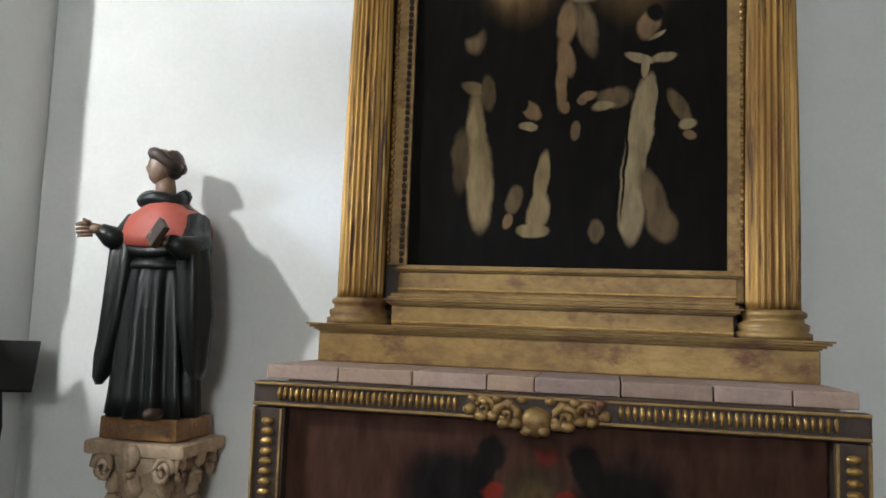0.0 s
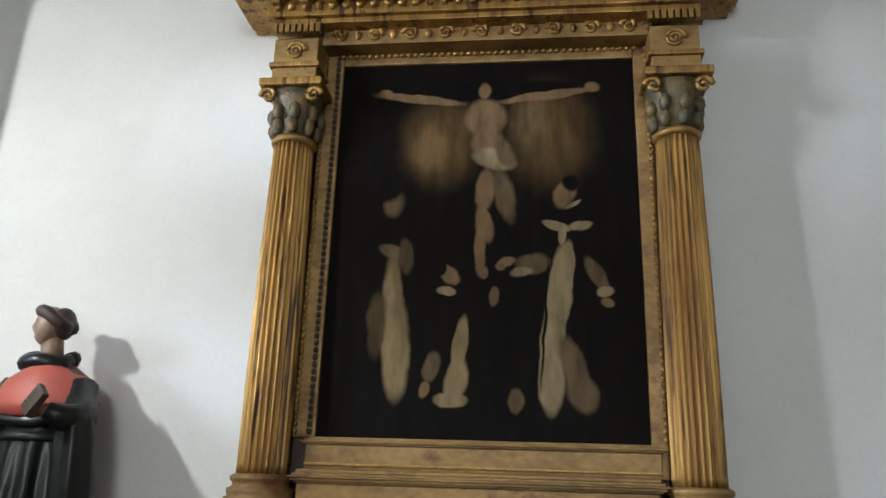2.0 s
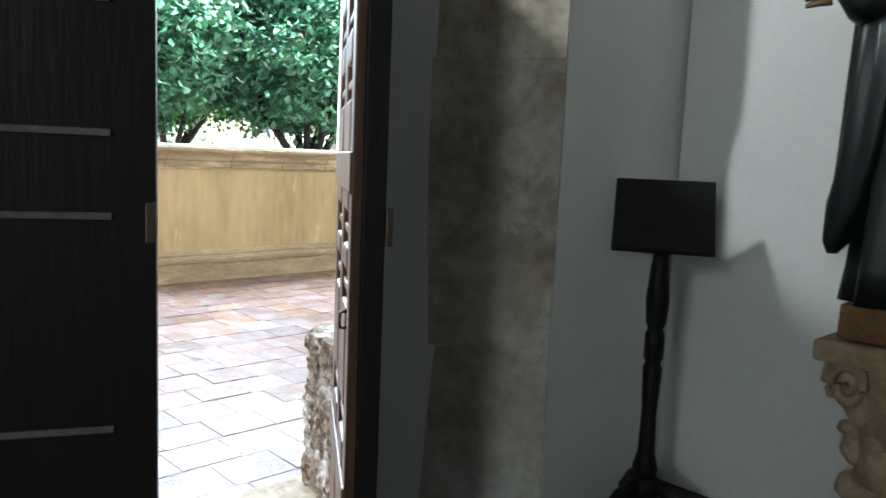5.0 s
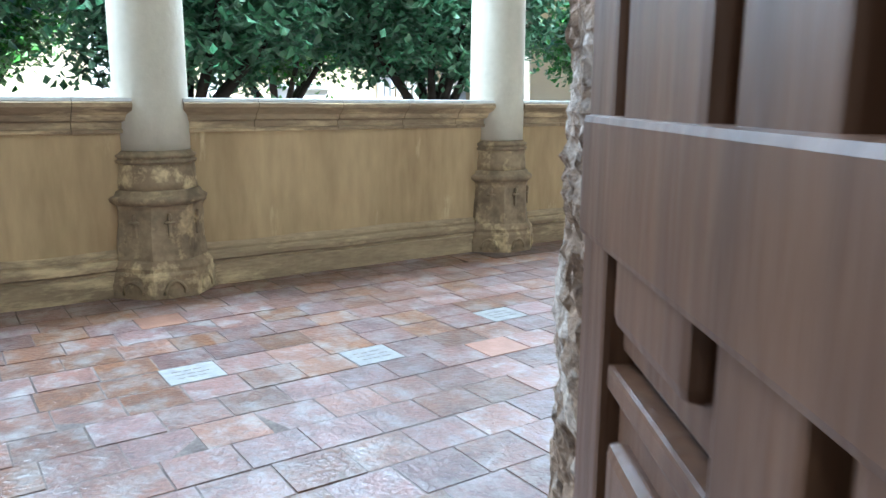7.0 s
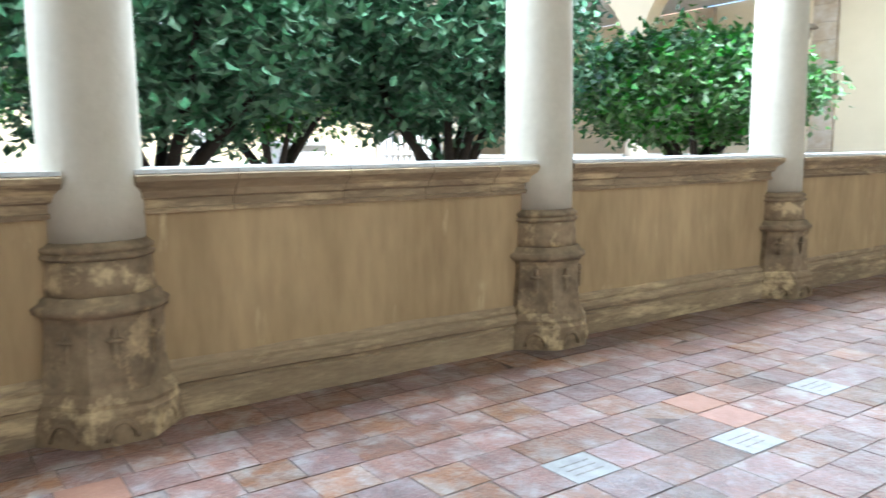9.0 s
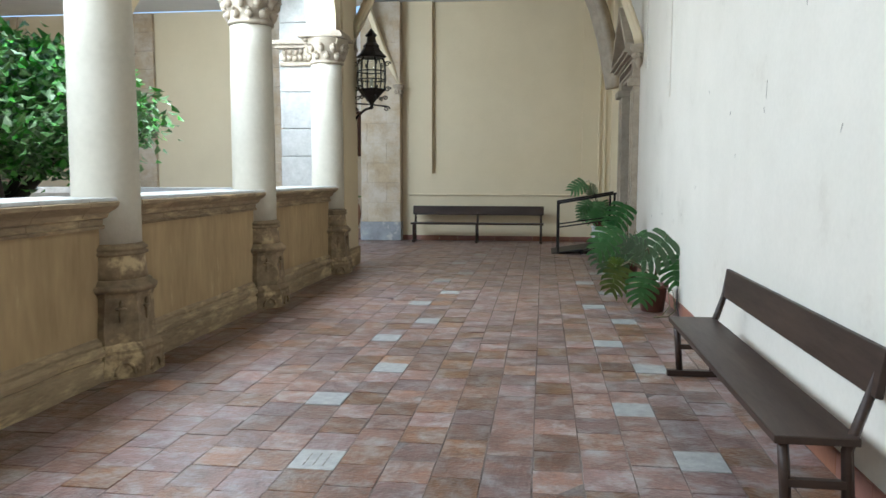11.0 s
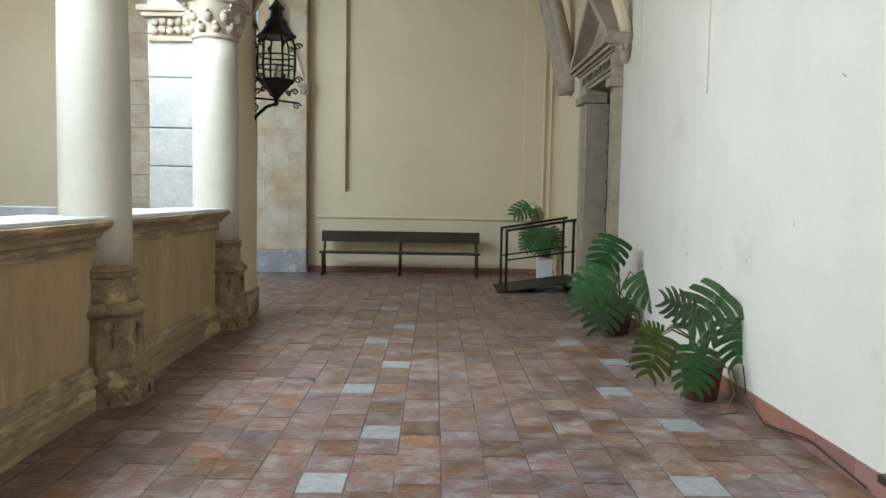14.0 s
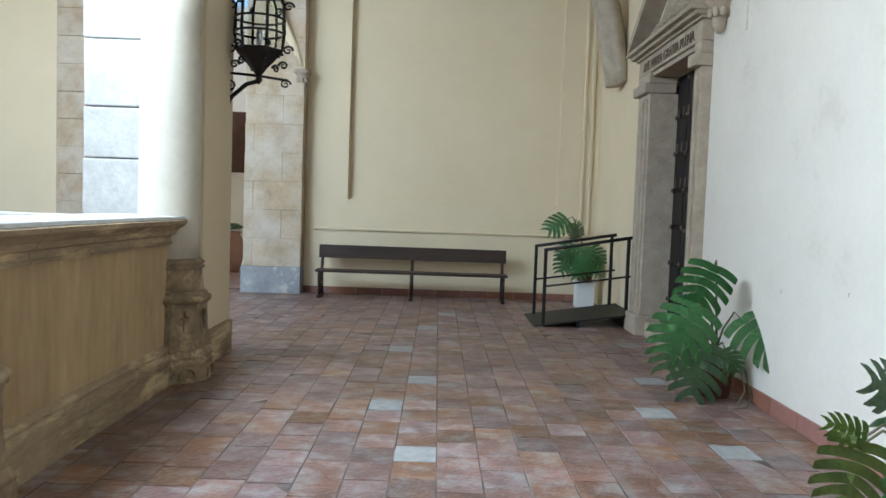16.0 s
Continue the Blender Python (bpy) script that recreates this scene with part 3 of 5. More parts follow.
# north end wall with its sunk panel, ledge and skirting
NW = structure("wall_north", box(-8.3, GX1 + 0.3, 22.02, 22.3, 0, 5.3), YELLOW, "cream yellow north wall of the walk")
structure("trim_panel_frame_left", box(-8.2, -7.53, GYN, 22.02, 0.0, 5.3), YELLOW, "flat plaster border beside the sunk panel", "trim")
structure("trim_panel_frame_right", box(-4.20, GX1, GYN, 22.02, 0.0, 5.3), YELLOW, "flat plaster border beside the sunk panel", "trim")
structure("trim_panel_frame_bottom", box(-7.53, -4.20, GYN + 0.003, 22.02, 0.0, 1.51), YELLOW, "flat plaster border below the sunk panel", "trim")
structure("trim_ledge", sweep_x([(GYN, 1.0), (GYN - 0.03, 1.015), (GYN - 0.035, 1.04), (GYN, 1.05)], -8.05, -3.7), YELLOW, "thin plaster ledge across the north wall", "trim")
for xx in (-3.86, -3.74):
    structure("trim_rib", box(xx, xx + 0.05, GYN - 0.035, GYN, 1.06, 5.3, 0.01), YELLOW, "slender vertical plaster rib", "trim")
sk2 = thing("skirting", pose(0, 0, 0), "dull red clay skirting below the cream north wall", "skirting", kind="structure")
for i in range(11):
    part("skirting_tile", box(-8.2 + i * 0.42 + 0.002, -8.2 + i * 0.42 + 0.418, GYN - 0.015, GYN, 0, 0.11, 0.003), SKIRT, sk2)

# north walk behind the corner
structure("wall_north_walk", box(-30, -10.1, 22.3, 22.6, 0, 5.3), YELLOW, "cream wall of the north walk")
structure("wall_passage_side", box(-8.9, -8.6, 22.302, 25.4, 0, 5.3), YELLOW, "cream wall along the passage past the pier")
structure("wall_passage_west", box(-12.3, -12.0, 22.602, 25.4, 0, 5.3), YELLOW, "cream wall closing the passage")
structure("wall_beyond_pier", box(-12.3, -8.6, 25.4, 25.6, 0, 5.3), WHITE, "pale wall seen past the stone pier")
structure("floor_passage", box(-12.3, -8.6, 22.2, 25.4, -0.058, -0.004), TILE, "terracotta floor of the passage past the pier", "floor")
pier = thing("stone_pier", pose(0, 0, 0), "tan ashlar pier with flaking blue-grey foot beside the cream wall", "pier", kind="structure")
z = 0.42
part("stone_block", roughen(box(-9.13, -8.2, 21.62, 22.3, 0, 0.418, 0.01), 0.012, 6, 3), BLUEDADO, pier, "flaking blue-grey foot")
for i in range(11):
    cut = -8.74 + 0.22 * (1 if i % 2 else -1)
    for a, b in ((-9.10, cut - 0.001), (cut + 0.001, -8.21)):
        part("stone_block", roughen(box(a, b, 21.64 + 0.004 * (i % 3), 22.3, z + 0.001, z + 0.439, 0.004), 0.009, 5, i + a), STONE, pier)
    z += 0.44


# ---- parapet and columns ----
def parapet(y0, y1):
    p = thing("parapet", pose(0, 0, 0), "ochre plastered parapet with moulded coping and plinth between columns", "parapet", kind="structure")
    part("panel", roughen(sweep_y([(GX0, 0.26), (GX0, 1.09), (-8.50, 1.09), (-8.50, 0.0), (-8.2, 0)], y0, y1, 24), 0.004, 3, y0), OCHRE, p)
    part("plinth", sweep_y([(GX0 + 0.065, 0), (GX0 + 0.062, 0.145), (GX0 + 0.045, 0.152), (GX0 + 0.045, 0.170), (GX0 + 0.066, 0.185), (GX0 + 0.066, 0.215), (GX0 + 0.046, 0.235), (GX0 + 0.03, 0.245), (GX0 + 0.034, 0.265), (GX0 + 0.02, 0.285), (GX0 - 0.01, 0.31), (GX0 - 0.01, 0)], y0, y1, 40, None, 0.016), MOULD, p)
    a = y0
    k = 0
    while a < y1 - 0.01:
        b = min(y1, a + (0.52, 0.66, 0.58)[k % 3])
        prof = [(GX0 - 0.01, 1.075), (GX0 + 0.030, 1.080), (GX0 + 0.036, 1.102), (GX0 + 0.022, 1.108), (GX0 + 0.024, 1.150), (GX0 + 0.052, 1.160), (GX0 + 0.066, 1.195), (GX0 + 0.09, 1.215), (GX0 + 0.098, 1.222), (GX0 + 0.125, 1.245), (GX0 + 0.13, 1.272), (GX0 + 0.10, 1.288), (-8.58, 1.298), (-8.58, 1.222), (-8.50, 1.075)]
        part("coping_stone", sweep_y(prof, a + 0.0025, b - 0.0025, 3, None, 0.006), MOULD, p)
        # greyish top slab; its paler colour also paints in the skylight on it
        part("coping_cap", sweep_y([(GX0 + 0.112, 1.276), (GX0 + 0.118, 1.283), (GX0 + 0.108, 1.303), (-8.592, 1.309), (-8.592, 1.276)], a + 0.002, b - 0.002, 3, None, 0.004), PIERW, p, "greyish stone top, paled in colour for the skylight on it")
        a, k = b, k + 1
    return p


COLY = [-1.73, 1.22, 4.175, 7.125, 10.07, 13.0, 15.95]
for a, b in zip(COLY[:-1], COLY[1:]):
    parapet(a + 0.16, b - 0.16)
CX = -8.24


def column(cy, first=None):
    if first:
        return copy_thing(first, pose(CX, cy, 0, 0, 0, 0))
    c = thing("column", pose(CX, cy, 0), "round pale painted column on a weathered octagonal stone pedestal", "column", "columns of the arcade", "structure")
    t8 = math.pi / 8
    bm = lathe([(0.372, 0), (0.375, 0.06), (0.368, 0.15), (0.352, 0.175), (0.356, 0.20), (0.335, 0.235), (0.318, 0.25)], 8, turn=t8, smooth=False)
    bmesh.ops.subdivide_edges(bm, edges=bm.edges[:], cuts=4, use_grid_fill=True)
    part("pedestal_base", roughen(roughen(bm, 0.02, 6, 2), 0.007, 22, 5), PEEL, c, "flaking yellowed foot")
    bm = lathe([(0.318, 0.245), (0.308, 0.40), (0.302, 0.58), (0.312, 0.61), (0.33, 0.622)], 8, turn=t8, smooth=False)
    bmesh.ops.subdivide_edges(bm, edges=bm.edges[:], cuts=4, use_grid_fill=True)
    part("pedestal", roughen(roughen(bm, 0.014, 6, 3), 0.005, 22, 6), PEDEST, c)
    part("lower_ring", roughen(lathe([(0.30, 0.612), (0.328, 0.632), (0.334, 0.655), (0.318, 0.668), (0.30, 0.676), (0.292, 0.698), (0.27, 0.71)], 40), 0.010, 9), PEDEST, c)
    part("drum", roughen(lathe([(0.272, 0.705), (0.268, 0.76), (0.262, 0.83), (0.258, 0.885)], 40), 0.009, 11, 4), PEEL, c, "yellowed drum")
    part("upper_ring", roughen(lathe([(0.252, 0.875), (0.274, 0.885), (0.279, 0.90), (0.262, 0.908), (0.26, 0.916), (0.272, 0.922), (0.275, 0.938), (0.255, 0.95), (0.24, 0.965)], 40), 0.006, 10, 5), PEDEST, c)
    for k in range(8):
        b = box(-0.02, 0.014, -0.012, 0.012, 0.40, 0.50, 0.005)
        blob((0.008, 0, 0.535), (0.018, 0.016, 0.03), 5, 7, b)
        blob((0.006, 0, 0.50), (0.018, 0.042, 0.014), 5, 8, b)
        b.transform(Matrix.Rotation(t8 * 2 * k, 4, "Z") @ Matrix.Translation((0.284, 0, 0)))
        part("carved_stud", roughen(b, 0.004, 30, k), PEDEST, c)
        b = tube([(0.0, 0.07 * math.cos(u), 0.03 + 0.085 * math.sin(u)) for u in (math.pi * i / 8 for i in range(9))], 0.013, 6)
        b.transform(Matrix.Rotation(t8 * 2 * k, 4, "Z") @ Matrix.Translation((0.345, 0, 0)))
        part("base_arch", roughen(b, 0.008, 18, k), PEEL, c)
    part("shaft", roughen(lathe([(0.236, 0.96), (0.237, 1.2), (0.235, 1.8), (0.232, 2.5), (0.226, 2.8), (0.224, 3.11)], 36), 0.004, 2.5), COLUMN, c)
    cap = lathe([(0.232, 3.08), (0.25, 3.095), (0.25, 3.12), (0.232, 3.135), (0.24, 3.20), (0.275, 3.32), (0.32, 3.42), (0.33, 3.44)], 24)
    for zz, rr, sz, ph in ((3.19, 0.245, 0.055, 0.0), (3.30, 0.275, 0.06, 0.5)):
        for k in range(10):
            a = 2 * math.pi * (k + ph) / 10
            blob((rr * math.cos(a), rr * math.sin(a), zz), (0.05, 0.05, sz), 5, 7, cap)
            blob(((rr + 0.035) * math.cos(a), (rr + 0.035) * math.sin(a), zz + sz * 0.75), (0.032, 0.032, 0.02), 4, 6, cap)
    for k in range(4):
        b = spiral((0.30, 0, 3.39), 0.055, 1.5, 0.022)
        b.transform(Matrix.Rotation(math.pi / 4 + math.pi / 2 * k, 4, "Z"))
        merge(cap, b)
    box(-0.33, 0.33, -0.33, 0.33, 3.44, 3.49, 0.015, cap)
    box(-0.30, 0.30, -0.30, 0.30, 3.49, 3.54, 0.01, cap)
    part("capital", roughen(cap, 0.012, 16), STONEG, c, "weathered carved stone capital")
    return c


col1 = column(COLY[2])
for cy in COLY:
    if cy != COLY[2]:
        column(cy, col1)


def arch_wall(name, a, b, along, fixed0, fixed1, spring, top, material, label):
    """A wall with a round arch between two columns at a and b along one axis."""
    r = (b - a) / 2 - 0.24
    mid = (a + b) / 2
    n = 20
    bm = bmesh.new()
    inner = [(mid + r * math.cos(math.pi - math.pi * i / n), spring + r * 0.92 * math.sin(math.pi * i / n)) for i in range(n + 1)]
    outer = [(a, spring)] + [(a + (b - a) * i / (n - 2), top) for i in range(n - 1)] + [(b, spring)]
    rows = []
    for side in (fixed0, fixed1):
        put = (lambda u, v: (side, u, v)) if along == "y" else (lambda u, v: (u, side, v))
        rows.append(([bm.verts.new(put(u, v)) for u, v in inner], [bm.verts.new(put(u, v)) for u, v in outer]))
    for i in range(n):
        for (ri, ro), flip in ((rows[0], False), (rows[1], True)):
            q = (ri[i], ri[i + 1], ro[i + 1], ro[i])
            bm.faces.new(q[::-1] if flip else q)
        bm.faces.new((rows[0][0][i], rows[1][0][i], rows[1][0][i + 1], rows[0][0][i + 1]))
    bmesh.ops.recalc_face_normals(bm, faces=bm.faces[:])
    return structure(name, bm, material, label, "arch")


for i, (a, b) in enumerate(zip(COLY[:-1], COLY[1:])):
    arch_wall("arch_east", a, b, "y", -8.46, -8.02, 3.54, 5.29, YELLOW, "plastered round arch of the east arcade")
# corner pier: whitewashed blocks to the court, plaster to the walk
cp = thing("corner_pier", pose(0, 0, 0), "whitewashed block pier with half column at the cloister corner", "pier", kind="structure")
z = 1.25
for i in range(6):
    h = (0.50, 0.42, 0.55, 0.47, 0.56, 0.5)[i]
    part("stone_block", roughen(box(-9.02, -8.26, 16.12, 16.95, z + 0.004, z + h - 0.004, 0.014), 0.02, 7, i), PIERW, cp)
    z += h
part("pier_foot", box(-9.04, -8.26, 16.10, 16.95, 0, 1.25), PIERW, cp)
part("plaster_side", box(-8.255, -8.06, 16.25, 17.10, 0.16, 5.29, 0.012), YELLOW, cp, "cream plastered face to the walk")
part("plaster_foot", roughen(box(-8.27, -8.03, 16.23, 17.125, 0, 0.30, 0.015), 0.01, 7), MOULD, cp)
part("pier_head", box(-9.0, -8.26, 16.14, 17.10, 4.25, 5.29), YELLOW, cp)
part("pier_back", box(-8.80, -8.26, 16.955, 17.10, 0, 4.25), YELLOW, cp)
bm = box(-9.0, -8.3, 16.07, 16.9, 3.10, 3.16, 0.015)
box(-8.97, -8.3, 16.10, 16.9, 3.16, 3.36, 0.02, bm)
box(-9.06, -8.3, 16.02, 16.9, 3.36, 3.41, 0.012, bm)
box(-9.10, -8.3, 15.98, 16.9, 3.41, 3.47, 0.012, bm)
for k in range(9):
    for zz in (3.21, 3.30):
        blob((-8.93 + 0.085 * k, 16.08, zz + 0.015 * (k % 2)), (0.045, 0.04, 0.045), 5, 7, bm)
part("pier_capital", roughen(bm, 0.015, 14), STONEG, cp, "weathered carved stone capital")

# north arcade, seen across the court
def parapet_north(x0, x1):
    p = thing("parapet", pose(0, 0, 0), "cream parapet of the north arcade with grey coping", "parapet", kind="structure")
    part("panel", box(x0, x1, 16.42, 16.78, 0, 1.1), YELLOW, p)
    part("coping", sweep_x([(16.36, 1.10), (16.33, 1.17), (16.35, 1.26), (16.86, 1.26), (16.86, 1.10)], x0, x1), PIERW, p)


NX = [-8.6, -12.1, -15.6, -19.1, -22.6]
for a, b in zip(NX[:-1], NX[1:]):
    parapet_north(b + 0.2, a - 0.2)
    arch_wall("arch_north", b, a, "x", 16.42, 16.80, 3.54, 5.29, YELLOW, "round arch of the north arcade")
    copy_thing(col1, pose(b, 16.6, 0, 0, 0, 90))
for xx, wide in ((-12.28, 1.25), (-14.9, 0.62), (-18.4, 0.62)):
    p = thing("wall_strip", pose(0, 0, 0), "tan stone strip on the cream north walk wall", "pilaster", kind="structure")
    for k in range(12):
        part("stone_block", roughen(box(xx, xx + wide, 22.2, 22.34, k * 0.44 + 0.003, k * 0.44 + 0.437, 0.006), 0.005, 7, k), STONE, p)

# ---- the court: trees, far range ----
def far_range(x):
    h = thing("far_range", pose(0, 0, 0), "pale cloister range across the court with arches and tiled roof", "building")
    part("wall", box(x - 6, x - 0.4, -30, 40, 0, 7), YELLOW, h)
    part("roof", sweep_y([(x + 0.3, 6.9), (x - 3, 8.6), (x - 6.4, 6.9)], -30, 40), ROOF, h)
    y = -28.0
    while y < 38:
        part("arch_pier", box(x - 0.4, x, y, y + 0.5, 0, 6.9, 0.02), WHITE, h)
        part("parapet_wall", box(x - 0.3, x - 0.05, y + 0.5, y + 3.2, 0, 1.1), WHITE, h)
        part("spandrel", box(x - 0.38, x - 0.02, y + 0.5, y + 3.2, 4.3, 6.9), WHITE, h)
        y += 3.2


far_range(-27)
structure("backdrop_south_range", box(-27, -8.5, -14, -13.6, 0, 7), YELLOW, "pale yellow south range across the court", "wall")


def leaves(name, centres, count, spread, size, material, parent, seed):
    """Many small bent leaves in clumps round the given centres."""
    rng = np.random.default_rng(seed)
    cs = np.array(centres)
    n = len(cs) * count
    base = np.repeat(cs, count, axis=0) + rng.normal(0, spread, (n, 3)) * np.array([1, 1, 0.8])
    yaw = rng.uniform(0, 2 * np.pi, n)
    droop = rng.uniform(0.15, 1.15, n)
    ln = size * rng.uniform(0.7, 1.25, n)
    wd = ln * 0.28
    d = np.stack([np.cos(yaw) * np.cos(droop), np.sin(yaw) * np.cos(droop), -np.sin(droop)], 1)
    s = np.stack([-np.sin(yaw), np.cos(yaw), rng.normal(0, 0.35, n)], 1)
    u = np.cross(s, d)
    m = base + d * (ln * 0.45)[:, None]
    v = np.stack([base, m + s * wd[:, None] + u * (wd * 0.3)[:, None], base + d * ln[:, None] - u * (ln * 0.18)[:, None], m - s * wd[:, None] + u * (wd * 0.3)[:, None], m - u * (wd * 0.05)[:, None]], 1).reshape(-1, 3)
    k = np.arange(n)[:, None] * 5
    f = np.concatenate([k + np.array([0, 1, 4]), k + np.array([1, 2, 4]), k + np.array([2, 3, 4]), k + np.array([3, 0, 4])])
    me = bpy.data.meshes.new(name)
    me.from_pydata(v.tolist(), [], f.tolist())
    me.materials.append(material)
    ob = new(name, me)
    ob.parent = parent
    return ob


def orange_tree(x, y, rx, ry, z0, z1, seed, material, label, trunk_h=1.15, clumps=400):
    rng = random.Random(seed)
    t = thing("orange_tree", pose(x, y, -0.06), label, "tree", "orange trees in the court")
    bm = tube([(0, 0, 0), (0.03, -0.02, 0.5), (-0.02, 0.03, 0.9), (0.02, 0.0, trunk_h)], [0.13, 0.11, 0.10, 0.11], 9)
    for k in range(7):
        a = 2 * math.pi * (k + rng.random() * 0.6) / 7
        rr = rng.uniform(0.5, 0.8)
        tube([(0, 0, trunk_h - 0.08), (0.25 * math.cos(a), 0.25 * math.sin(a), trunk_h + 0.12), (rx * rr * 0.6 * math.cos(a), ry * rr * 0.6 * math.sin(a), z0 + 0.35), (rx * rr * math.cos(a), ry * rr * math.sin(a), z0 + (z1 - z0) * rng.uniform(0.4, 0.7))], [0.075, 0.06, 0.04, 0.015], 7, bm)
    part("trunk", roughen(bm, 0.015, 9, seed), BARK, t)
    zc, rz = (z0 + z1) / 2, (z1 - z0) / 2
    pts = []
    while len(pts) < clumps:
        p = Vector((rng.gauss(0, 1), rng.gauss(0, 1), rng.gauss(0, 1))).normalized()
        r = rng.uniform(0.3, 1.0) ** 0.5 * (0.92 + 0.22 * noise.noise(p * 2.2 + Vector((seed, 0, 0))))
        q = (p.x * rx * r, p.y * ry * r, max(z0 - 0.1, zc + p.z * rz * r))
        pts.append(q)
    leaves("crown", pts, 52, 0.15, 0.13, material, t, seed)
    return t


orange_tree(-11.0, -1.2, 1.5, 1.6, 1.65, 4.0, 1, LEAF, "clipped orange tree with dark glossy crown, in shade")
orange_tree(-10.7, 2.2, 1.5, 1.7, 1.48, 4.0, 2, LEAF, "clipped orange tree with dark glossy crown, in shade")
orange_tree(-10.6, 5.1, 1.5, 1.75, 1.48, 4.0, 3, LEAF, "clipped orange tree with dark glossy crown, in shade")
orange_tree(-10.8, 8.1, 1.5, 1.8, 1.5, 4.0, 4, LEAF, "clipped orange tree with dark glossy crown, in shade")
orange_tree(-10.95, 12.4, 1.6, 2.4, 1.5, 3.05, 5, LEAFL, "lower orange tree with lighter spreading crown")
orange_tree(-14.8, 3.4, 1.7, 1.8, 1.6, 4.0, 6, LEAFL, "orange tree deeper in the sunlit court")
orange_tree(-14.8, 7.8, 1.7, 1.8, 1.6, 4.0, 7, LEAFL, "orange tree deeper in the sunlit court")
orange_tree(-15.2, -1.4, 1.7, 1.8, 1.6, 4.0, 8, LEAFL, "orange tree deeper in the sunlit court")


def hedge(x, y0, y1, h, seed):
    t = thing("low_hedge", pose(x, 0, 0), "low sunlit green hedge in the court", "hedge", kind="stuff")
    rng = random.Random(seed)
    leaves("foliage", [(rng.uniform(-0.35, 0.35), rng.uniform(y0, y1), rng.uniform(0.0, h)) for k in range(int((y1 - y0) * 30))], 14, 0.12, 0.1, LEAFL, t, seed)


hedge(-18.5, -2, 5, 1.3, 21)
hedge(-19.5, 9, 12, 0.9, 22)


def well_head():
    w = thing("well_head", pose(-18.0, 9.6, 0), "white stone block well head in the sunlit court", "well")
    part("kerb", box(-0.45, 0.45, -0.45, 0.45, 0, 1.5, 0.03), WHITE, w)
    part("rim", box(-0.52, 0.52, -0.52, 0.52, 1.5, 1.62, 0.03), WHITE, w)


well_head()


def white_fence():
    w = thing("white_fence", pose(-19.5, 12.4, 0), "white slatted fence across the court", "fence")
    for k in range(14):
        part("slat", box(-0.02, 0.02, k * 0.16, k * 0.16 + 0.08, 0, 1.75, 0.006), WHITE, w)
    part("rail", box(0.022, 0.05, 0, 2.2, 1.3, 1.38), WHITE, w)
    part("rail", box(0.022, 0.05, 0, 2.2, 0.4, 0.48), WHITE, w)


white_fence()

# ---- church door ----
def door_leaf(name, m, label, inner_dark):
    """A leaf 0.70 wide hung at its origin, running along +x; its carved side looks to -y."""
    d = thing(name, m, label, "door", kind="structure")
    w, h = 0.70, 2.17
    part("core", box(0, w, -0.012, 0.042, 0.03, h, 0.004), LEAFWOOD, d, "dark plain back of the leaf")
    mid = w / 2
    for x0, x1 in ((0, 0.085), (mid - 0.045, mid + 0.045), (w - 0.085, w)):
        part("stile", box(x0, x1, -0.04, -0.0125, 0.03, h, 0.006), DOORWOOD, d)
    zs = [0.03, 0.30, 0.40, 0.80, 0.92, 1.10, 1.22, 1.66, 1.76, 2.02, h]
    for k in range(0, len(zs), 2):
        z0, z1 = zs[k], zs[k + 1] if k + 1 < len(zs) else h
        if k % 4 == 0:
            continue
        part("rail", box(0.004, w - 0.004, -0.046, -0.0125, z0 - 0.05, z0 + 0.05, 0.006), DOORWOOD, d)
    for x0, x1 in ((0.085, mid - 0.045), (mid + 0.045, w - 0.085)):
        z0 = 0.10
        for hh in (0.30, 0.16, 0.34, 0.14, 0.36, 0.16, 0.30):
            b = box(x0 + 0.006, x1 - 0.006, -0.026, -0.0125, z0 + 0.012, z0 + hh - 0.012, 0.004)
            box(x0 + 0.03, x1 - 0.03, -0.042, -0.02, z0 + 0.04, z0 + hh - 0.04, 0.01, b)
            part("panel", b, DOORWOOD, d)
            part("moulding", box(x0 + 0.002, x1 - 0.002, -0.036, -0.0125, z0 + hh - 0.010, z0 + hh + 0.010, 0.004), DOORWOOD, d)
            z0 += hh + 0.01
    # the reflection along each ledge edge is put into its pale colour
    for zz in (0.32, 0.62, 1.10, 1.28, 1.56, 1.86):
        part("ledge", box(0.05, w * 0.42, 0.0425, 0.050, zz, zz + 0.016, 0.003), PALELINE, d, "ledge edge with its caught light painted pale")
        part("ledge", box(w * 0.52, w - 0.09, 0.0425, 0.050, zz, zz + 0.016, 0.003), PALELINE, d, "ledge edge with its caught light painted pale")
    b = box(w - 0.022, w + 0.002, 0.043, 0.060, 1.05, 1.14, 0.004)
    part("lock", b, STEEL, d, "worn steel lock plate")
    if not inner_dark:
        part("pull", tube([(w - 0.06, -0.040, 0.88), (w - 0.06, -0.056, 0.88), (w - 0.06, -0.056, 0.84), (w - 0.06, -0.040, 0.84)], 0.005), IRON, d, "black iron pull")
    return d


def aim(x0, y0, x1, y1):
    return pose(x0, y0, 0.02, 0, 0, math.degrees(math.atan2(y1 - y0, x1 - x0)))


door_leaf("door_1", aim(-3.30, 3.355, -2.70, 2.965), "carved walnut church door leaf standing open inward", False)
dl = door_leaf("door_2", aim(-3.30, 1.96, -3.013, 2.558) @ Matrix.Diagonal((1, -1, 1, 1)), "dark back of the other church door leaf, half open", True)


